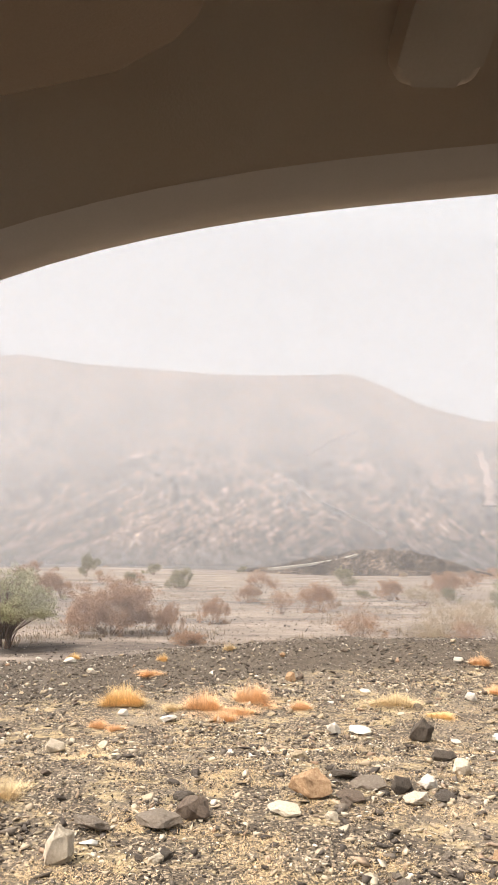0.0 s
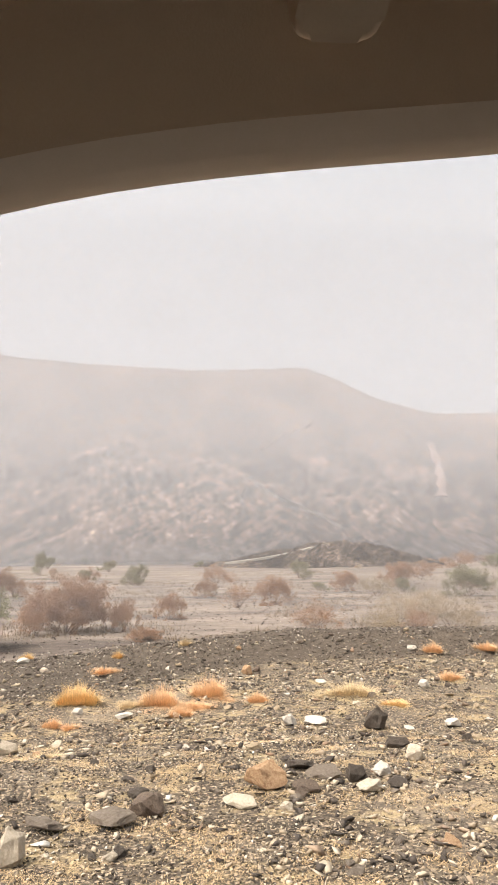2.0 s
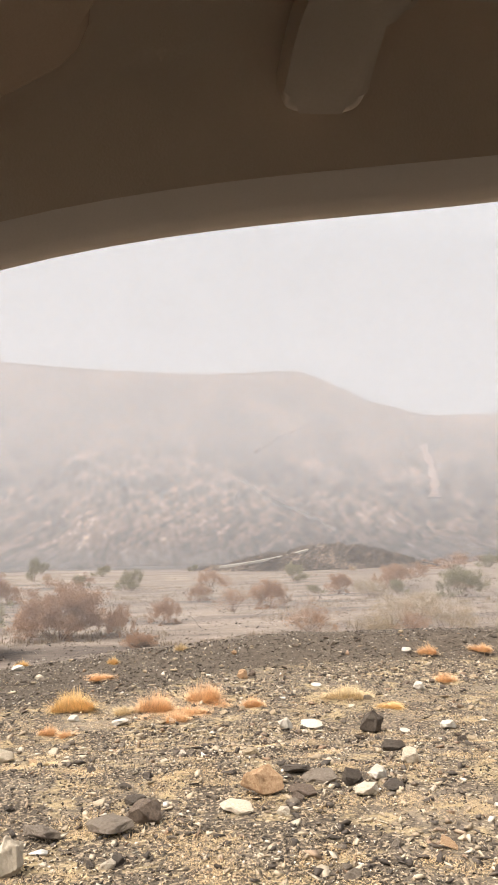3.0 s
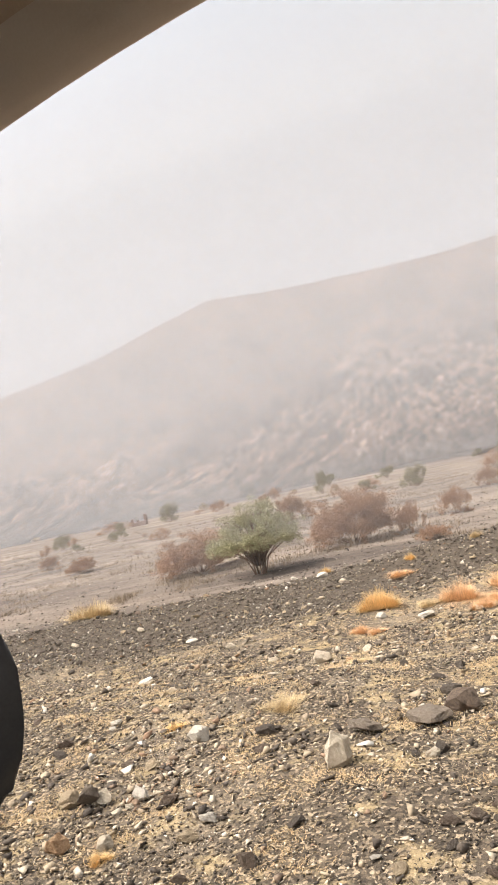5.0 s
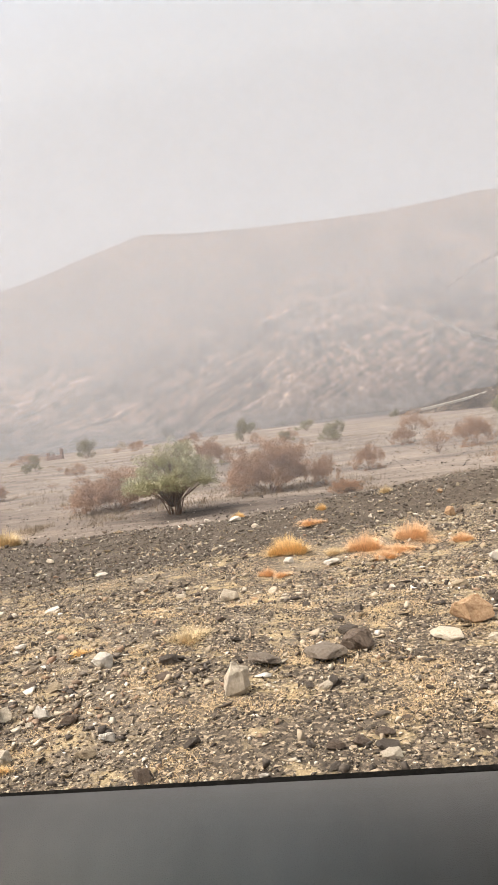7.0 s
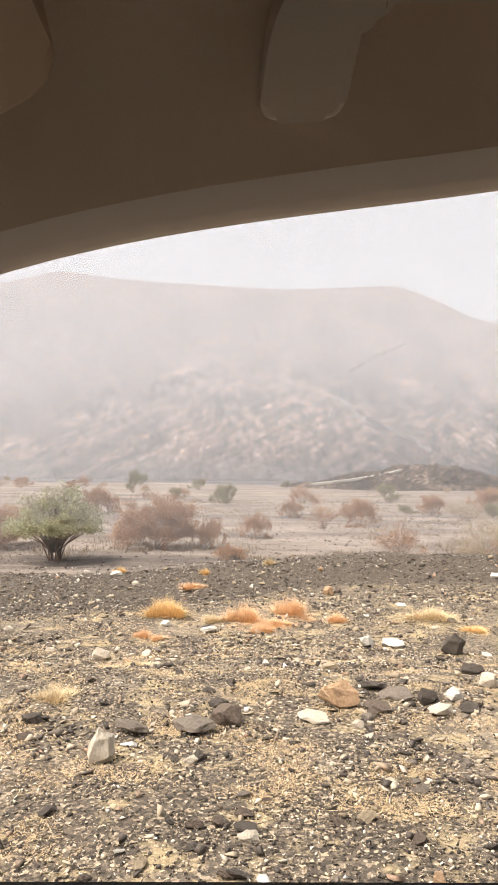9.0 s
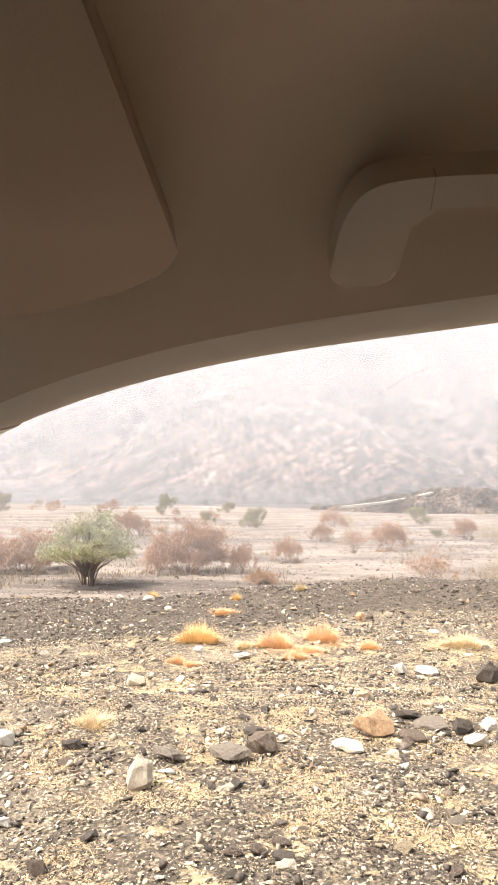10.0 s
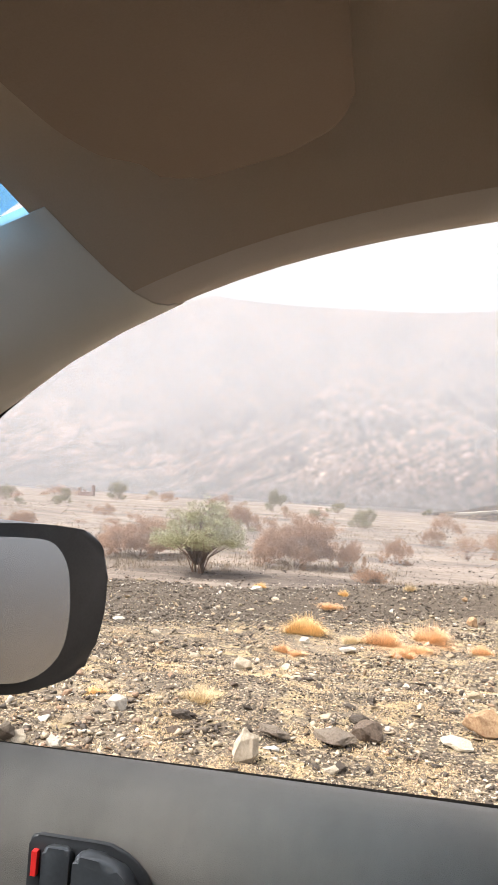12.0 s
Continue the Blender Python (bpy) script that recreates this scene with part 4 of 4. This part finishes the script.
KINDS = {
    "brown": shrub("shrub", 11, 22, 4, 2, 0.3, 0.007, M_RUST_LEAF, 20, 0.0088, 0.027, (0.15, 1.35), "rounded rusty brown dry shrub on the plain"),
    "brown2": shrub("shrub", 12, 17, 4, 2, 0.29, 0.007, M_RUST_LEAF, 13, 0.0092, 0.027, (0.15, 1.35), "low twiggy reddish brown shrub on the plain"),
    "olive": shrub("shrub", 13, 17, 4, 2, 0.29, 0.007, M_OLIVE_LEAF, 8, 0.012, 0.03, (0.15, 1.3), "dusty olive shrub far out on the plain"),
    "bare": shrub("shrub", 14, 24, 4, 2, 0.31, 0.0075, M_RUST_LEAF, 2, 0.010, 0.02, (0.2, 1.1), "nearly leafless reddish shrub with thin fanned twigs"),
    "straw": shrub("shrub", 15, 17, 3, 2, 0.3, 0.006, M_STRAW_LEAF, 9, 0.0095, 0.04, (0.15, 1.25), "pale straw-coloured thin shrub on the plain"),
    "far_brown": shrub("shrub", 21, 17, 3, 2, 0.3, 0.008, M_RUST_LEAF, 9, 0.016, 0.035, (0.15, 1.35), "small rusty brown shrub far out on the plain"),
    "far_brown2": shrub("shrub", 22, 14, 3, 2, 0.3, 0.008, M_RUST_LEAF, 6, 0.016, 0.035, (0.15, 1.35), "small twiggy reddish brown shrub far out on the plain"),
    "far_olive": shrub("shrub", 23, 14, 3, 2, 0.3, 0.008, M_OLIVE_LEAF, 7, 0.017, 0.035, (0.15, 1.3), "dusty olive shrub far out on the plain"),
    "far_bare": shrub("shrub", 24, 18, 3, 2, 0.31, 0.008, M_RUST_LEAF, 2, 0.014, 0.025, (0.2, 1.1), "nearly leafless reddish shrub with thin fanned twigs"),
    "far_straw": shrub("shrub", 25, 14, 3, 2, 0.3, 0.007, M_STRAW_LEAF, 5, 0.015, 0.045, (0.15, 1.25), "pale straw-coloured thin shrub on the plain"),
    "tree": acacia(),
}
tagged(KINDS["tree"], category="tree", group="trees")
# kind, x, y, width, height
NEAR_SHRUBS = """brown -1.75 16.1 2.2 1.3;brown2 -.5 16.0 .9 .72;brown2 .6 18.8 .95 .72;brown2 -.05 14.2 1.0 .26;bare 2.85 22.6 1.3 1.1;brown2 4.25 23.9 1.6 1.0;bare 3.15 13.2 1.35 .95
straw 5.8 16.2 1.3 .8;straw 6.2 14.0 1.3 .85;bare 5.3 13.6 1.0 .8;olive 11.6 25.2 2.0 1.2;brown -5.35 15.75 2.3 1.0;brown -11.6 22.1 1.15 .55;brown2 2.2 27.5 1.1 .7
straw 8.6 26.5 1.6 .8;straw 7.4 18.5 1.4 .75;olive 14 20.5 1.6 .9;brown2 -15.5 27 1.2 .6;straw 4.4 13.1 .9 .6"""
FAR_SHRUBS = """olive -.4 36.3 1.7 1.15;olive 9.2 43.3 2.0 1.2;brown 12.5 34.9 2.2 1.3;brown2 25.8 58 5 1.5;olive -7.1 51 1.3 1.8;olive -2.9 59.6 1.9 .95;brown2 -5.3 30.6 1.3 1.0
brown2 3.7 38.7 1.8 1.1;brown -5.7 29.6 1.7 1.1;olive -20.5 55.8 2.4 1.7;brown2 -27.6 60 3 1.1;brown2 -17.1 58 1.5 .9;olive -20.2 83 2.7 1.7;brown2 17.5 45 2.2 1.1
olive 31 62 3 1.4;brown2 -13.5 64 1.8 1.1;olive -9 70 2.1 1.2;brown2 21 29 2.0 1.2;brown 8.5 30.5 1.5 .9;brown2 -13 33.5 1.3 .7;olive -24 44 1.8 1.1
brown2 -3.4 46 1.4 .7"""
SHRUBS = NEAR_SHRUBS + ";" + ";".join("far_" + item for item in FAR_SHRUBS.replace("\n", ";").split(";"))
extra = random.Random(31)
for _ in range(70):
    far = 24 + 58 * extra.random() ** 0.8
    wide = extra.uniform(0.45, 1.3)
    SHRUBS += f";far_{extra.choice(['brown2', 'olive', 'straw', 'bare', 'brown2'])} {extra.uniform(-0.6, 0.62) * far:.2f} {far:.2f} {wide:.2f} {wide * extra.uniform(0.4, 0.75):.2f}"
for i, item in enumerate(SHRUBS.replace("\n", ";").split(";")):
    kind, x, y, w, h = item.split()
    x, y, w, h = float(x), float(y), float(w), float(h)
    k = KINDS[kind]
    sx, sz = w / k["wide"], h / k["tall"]
    copy_thing(k, pose(x, y, float(height(np.float64(x), np.float64(y))) - 0.01, 0, 0, i * 67) @ Matrix.Diagonal((sx, sx, sz, 1)))
t = KINDS["tree"]
copy_thing(t, pose(-3.40, 13.5, float(height(np.float64(-3.40), np.float64(13.5))) - 0.02, 0, 0, 20) @ Matrix.Diagonal((2.02 / t["wide"], 2.02 / t["wide"], 1.47 / t["tall"], 1)))
for k in KINDS.values():
    for o in (*k.children, k):
        bpy.data.objects.remove(o)

# ---- ruined low wall far out on the plain ----
ruin = new("ruined_wall")
rz = float(height(np.float64(-26.5), np.float64(64.0)))
ruin.location = (-26.5, 64.0, rz)
part("wall", box(-0.8, 0.75, -0.2, 0.2, -0.1, 0.42, 0.04), M_BRICK, ruin)
for x, hh in ((-0.7, 0.75), (-0.15, 0.6), (0.62, 1.05)):
    part("post", box(x - 0.13, x + 0.13, -0.14, 0.14, 0.4, hh, 0.03), M_BRICK, ruin)
tagged(ruin, "low ruined reddish stone wall with stubby posts", "wall")


# ---- the parked car ----
def edge_z(x):
    """Height of the side window's upper edge."""
    if x < -0.4:
        return 1.4481 + (x + 0.4) * 0.80
    if x > 0.2:
        return 1.6481 + (x - 0.2) * 0.10 - (x - 0.2) ** 2 * 0.22
    return ((1.052 * x - 0.2997) * x + 0.1615) * x + 1.6191


def edge_y(x):
    return -0.28 * (edge_z(x) - 1.16)


def roof_z(x):
    return 1.668 + 0.105 * float(ease(-0.36, 0.25, x))


car = tagged(new("car"), "parked car seen from inside, brown headliner, charcoal door, side window lowered", "car")
car.location = (0, 0, 0)

PROFILE = [(-0.006, 0.05), (-0.005, 0.002), (0.0, -0.025), (0.010, -0.030), (0.020, -0.005), (0.034, 0.08), (0.052, 0.23), (0.072, 0.41), (0.092, 0.58), (0.115, 0.75), (0.15, 0.89), (0.21, 0.96), (0.32, 0.985), (0.62, 1.0)]


def lining(x, d, q):
    e, top = edge_z(x), roof_z(x)
    return (x, edge_y(x) - d, e + (top - e) * q)


def front_x(d):
    """Where the lining ends and the front pillar's trim begins."""
    return float(np.interp(d, [0.0, 0.13], [-0.2, -0.32]))


rows = []
for u in [0, 0.006, 0.014] + [0.025 * (i + 1) for i in range(40)]:
    rows.append([lining(front_x(d) - 0.015 + (0.995 - front_x(d)) * u, d, q) for d, q in PROFILE])
    rows[-1][-1] = (rows[-1][-1][0], -0.74, rows[-1][-1][2])
part("headliner", loft([r[5:] + [(p[0], -1.5 - p[1], p[2]) for p in r[::-1]] for r in rows], 0.02, (0, 0.0, 1)), M_LINER, car, "soft brown fabric headliner", True)
part("window_trim", loft([r[:6] for r in rows], 0.008, (0, 0.25, 1)), M_EDGE, car, "beige-grey trim along the window's upper edge, coloured paler for window light", True)

def lip(x):
    """How far the seal hangs below the trim along the front pillar."""
    return 0.0145 * float(ease(-0.19, -0.27, np.float64(x)))


# window frame: rubber seal and the door's upper frame outside it
xs = [-0.80 + 0.04 * i for i in range(37)]
seal = [[(x, edge_y(x) + o, edge_z(x) + h) for o, h in ((0.004, 0.014 - lip(x)), (0.012, 0.02 - lip(x)), (0.02, 0.027), (0.028, 0.034), (0.034, 0.06), (0.01, 0.06))] for x in xs]
part("window_seal", loft(seal, close=True), M_RUBBER, car, "black rubber window seal", True)
for side in (1, -1):
    outer = []
    for x in xs:
        y0, z0 = edge_y(x), edge_z(x)
        prof = [(0.03, 0.04), (0.035, 0.055), (0.02, 0.085), (-0.04, 0.12)]
        outer.append([(x, y0 + a if side == 1 else -1.5 - y0 - a, z0 + b) for a, b in prof])
    part("roof_rail", loft(outer, 0.01, (0, 0, 0.6)), M_PAINT, car, smooth=True)

# front pillar trim between the side window and the windscreen
rows = []
top, low = Vector(lining(-0.2865, 0.094, 0.64)) + Vector((0, 0, 0.008)), Vector((-1.12, -0.085, 1.085))
SPAN = [0, 0.03, 0.2, 0.37, 0.52, 0.68, 0.84, 1.0]
for i in range(16):
    x0 = -0.2015 - 0.05 * i
    a, b = Vector((x0, edge_y(x0), edge_z(x0))), top.lerp(low, i / 18)
    s = float(ease(0, 5, i))
    row = []
    for (d, q), k in zip(PROFILE[1:9], SPAN):
        x1 = front_x(d) - 0.0015 - 0.05 * i
        flat = a.lerp(b, k) + Vector((0.004, -0.016, -0.010)) * math.sin(math.pi * k)
        row.append(Vector(lining(x1, d, q)).lerp(flat, s) + Vector((0, 0, -0.0012)))
    rows.append(row)
part("front_pillar", loft(rows, 0.012, (-0.5, 0.3, 0.6)), M_TRIM, car, "pale beige-grey plastic front pillar trim", True)

# windscreen with its blue shade band, and a plain bulkhead below it
glass_top, glass_low = (-0.292, 1.676), (-1.15, 1.08)


def screen(t, y):
    return (glass_top[0] + (glass_low[0] - glass_top[0]) * t, y, glass_top[1] + (glass_low[1] - glass_top[1]) * t)


def screen_quad(t0, t1):
    return slab([screen(t0, -0.13 + 0.04 * t0), screen(t0, -1.37 - 0.04 * t0), screen(t1, -1.37 - 0.04 * t1), screen(t1, -0.13 + 0.04 * t1)], 0.005, (-0.55, 0, 0.83))


band = part("shade_band", screen_quad(0, 0.1), M_BLUE, car, "blue tinted shade band of the windscreen")
shield = part("windscreen", screen_quad(0.1, 1.0), M_SHIELD, car, "clear windscreen glass")
part("header_trim", box(-0.318, -0.294, -1.31, -0.185, 1.672, 1.684, 0.004), M_TRIM, car)
part("bulkhead", box(-1.22, -1.14, -1.52, 0.0, 0.35, 1.09, 0.02), M_DOOR, car)
part("floor_pan", box(-1.2, 1.0, -1.5, 0.02, 0.3, 0.36, 0.01), M_DOOR, car)
# Unseen rear and far walls, added without windows to keep the headliner darker.
part("rear_wall", box(0.95, 1.0, -1.5, 0.02, 0.36, 1.76, 0.01), M_DOOR, car)
part("far_door", box(-1.15, 0.96, -1.55, -1.45, 0.36, 1.74, 0.02), M_DOOR, car)
part("door_post", box(0.52, 0.62, -0.16, -0.06, 1.14, 1.68, 0.01), M_LINER, car)
for x in (-0.75, 0.85):
    for y in (-0.05, -1.45):
        w = part("wheel", tube([(x, y - 0.1, 0.36), (x, y - 0.08, 0.36), (x, y + 0.08, 0.36), (x, y + 0.1, 0.36)], [0.26, 0.3, 0.3, 0.26], 28), M_RUBBER, car)
        part("rim", tube([(x, y - 0.105, 0.36), (x, y + 0.105, 0.36)], [0.19, 0.19], 24), M_CHROME, w)

# door
door = part("door", box(-1.12, 0.52, 0.02, 0.09, 0.36, 1.10, 0.02), M_PAINT, car, "grey painted front door")
sill = [(0.004, 1.135), (0.004, 1.156), (0.0, 1.160), (-0.015, 1.161), (-0.03, 1.1605), (-0.044, 1.158), (-0.057, 1.152), (-0.068, 1.143), (-0.077, 1.131), (-0.084, 1.117), (-0.088, 1.1), (-0.082, 1.06), (-0.075, 0.95), (-0.07, 0.4), (0.004, 0.4)]
rows = [[(x, y - 0.004 * math.sin(x * 3), z) for y, z in sill] for x in [-1.12 + 0.082 * i for i in range(21)]]
part("door_panel", loft(rows, close=True), M_DOOR, door, "charcoal grained vinyl door panel", True)
strip = [(0.006, 1.08), (0.006, 1.157), (0.008, 1.1595), (0.0105, 1.156), (0.011, 1.08)]
part("sill_seal", loft([[(x, y, z) for y, z in strip] for x in (-1.1, -0.6, -0.1, 0.5)], close=True), M_RUBBER, door, "black rubber strip along the sill")

# release lever in its recess
lever = part("door_handle", slab(rounded([(-0.305, -0.088, 1.128), (-0.215, -0.088, 1.128), (-0.175, -0.088, 1.05), (-0.305, -0.088, 1.05)], [0.008, 0.03, 0.02, 0.01], 6), 0.005, (0, -1, 0), 0.002), M_BLACK, door, "dark plastic bezel of the release lever", True)
part("lock_button", slab(rounded([(-0.289, -0.092, 1.1225), (-0.266, -0.092, 1.1225), (-0.266, -0.092, 1.082), (-0.289, -0.092, 1.082)], 0.005), 0.012, (0, -1, 0.15), 0.004, 3), M_LATCH, lever, "glossy black lock button", True)
part("lock_flag", slab([(-0.3, -0.0925, 1.117), (-0.2955, -0.0925, 1.117), (-0.2955, -0.0925, 1.098), (-0.3, -0.0925, 1.098)], 0.006, (0, -1, 0)), M_RED, lever, "bright red unlocked marker")
part("pull_lever", slab(rounded([(-0.260, -0.092, 1.1235), (-0.222, -0.092, 1.1205), (-0.186, -0.092, 1.06), (-0.260, -0.092, 1.055)], [0.006, 0.022, 0.015, 0.008], 6), 0.02, (0, -1, 0.1), 0.006, 3), M_LATCH, lever, "smooth dark grey pull lever", True)
part("lever_trim", tube([(-0.19, -0.097, 1.078), (-0.17, -0.097, 1.074), (-0.12, -0.096, 1.07)], [0.003, 0.004, 0.003], 8), M_CHROME, lever, "chrome trim strip")

def rim_z(x):
    return edge_z(x) - 0.5


# side window, wound down into the door
pane_top = [(x, 0.004 - 0.28 * (rim_z(x) - 1.16), rim_z(x)) for x in [-0.55 + 0.05 * i for i in range(21)]]
rows = [[(x, y, z), (x, y + 0.28 * 0.3, z - 0.3)] for x, y, z in pane_top]
window_glass = part("window_glass", loft(rows, 0.004, (0, 1, 0)), M_PANE, door, "smoked dusty side window glass, wound down into the door", True)

# grab handle
def bracket(x, s, lift=0.0):
    """A place on the handle: along the roof rail, and up its slope."""
    return (x, -0.2035 - 0.79 * s - 0.62 * lift, 1.6485 + 0.62 * s - 0.79 * lift)


shape = [(0.0205, 0.0), (0.0615, 0.002), (0.0665, 0.0535), (0.30, 0.062), (0.30, 0.083), (0.066, 0.0725), (0.037, 0.066), (0.0245, 0.045)]
flat = [Vector((x, s, 0)) for x, s in shape]
outline = [bracket(p.x, p.y, -0.016) for p in rounded(flat, [0.010, 0.010, 0.012, 0.004, 0.004, 0.03, 0.022, 0.02], 6)]
grip = part("grab_handle", slab(outline, 0.027, (0, -0.62, -0.79), 0.004, 3), M_GRIP, car, "brown plastic grab handle on the roof rail", True)
seam = [bracket(0.0745, 0.0525, 0.0005), bracket(0.0750, 0.0525, 0.0005), bracket(0.0744, 0.0732, 0.0005), bracket(0.0739, 0.0732, 0.0005)]
part("joint", slab(seam, 0.0107, (0, -0.62, -0.79)), M_VISOR, grip, "dark joint line of the handle's cover")

# sun visor folded up against the roof
vis = [(-0.065, -0.225, 1.642), (-0.187, -0.208, 1.616), (-0.197, -0.247, 1.614), (-0.216, -0.268, 1.609), (-0.228, -0.302, 1.607), (-0.235, -0.367, 1.605), (-0.235, -0.624, 1.605), (-0.070, -0.624, 1.641)]
visor = part("sun_visor", slab(rounded(vis, [0.045, 0.02, 0.008, 0.01, 0.02, 0.03, 0.02, 0.02], 5), 0.020, (-0.2, 0, 0.97), 0.007, 3), M_VISOR, car, "brown padded sun visor folded up", True)

# side mirror
mir = [(-0.494, 0.081, 1.36), (-0.468, 0.126, 1.362), (-0.432, 0.188, 1.36), (-0.4, 0.243, 1.351), (-0.387, 0.267, 1.311), (-0.388, 0.265, 1.239), (-0.396, 0.253, 1.188), (-0.406, 0.234, 1.169), (-0.436, 0.182, 1.158), (-0.463, 0.135, 1.16), (-0.494, 0.081, 1.183)]
mirror = part("side_mirror", slab(rounded(mir, [0.02, 0.03, 0.03, 0.018, 0.02, 0.02, 0.015, 0.015, 0.03, 0.03, 0.02], 3), 0.09, (-0.87, 0.42, 0), 0.005, 2), M_BLACK, car, "black side mirror housing", True)
inner = [(-0.494, 0.073, 1.345), (-0.468, 0.121, 1.347), (-0.433, 0.178, 1.342), (-0.421, 0.197, 1.311), (-0.418, 0.198, 1.25), (-0.42, 0.187, 1.207), (-0.432, 0.158, 1.185), (-0.452, 0.124, 1.18), (-0.484, 0.068, 1.198)]
centre, out = Vector((-0.447, 0.135, 1.261)), Vector((0.867, -0.498, 0.0))
facing = Vector((0.867, -0.498, 0.11)).normalized()
inner = [Vector(p) + out * (0.007 - (Vector(p) - centre).dot(facing) / out.dot(facing)) for p in inner]
part("mirror_glass", slab(rounded(inner, [0.02, 0.03, 0.02, 0.02, 0.02, 0.02, 0.02, 0.03, 0.02], 3), 0.002, (0.867, -0.498, 0.11)), M_MIRROR, mirror, "dusty mirror glass")
part("arm", slab([(-0.47, 0.0, 1.14), (-0.56, 0.0, 1.14), (-0.56, 0.09, 1.18), (-0.47, 0.09, 1.18)], 0.05, (0, 0, 1), 0.01), M_BLACK, mirror)
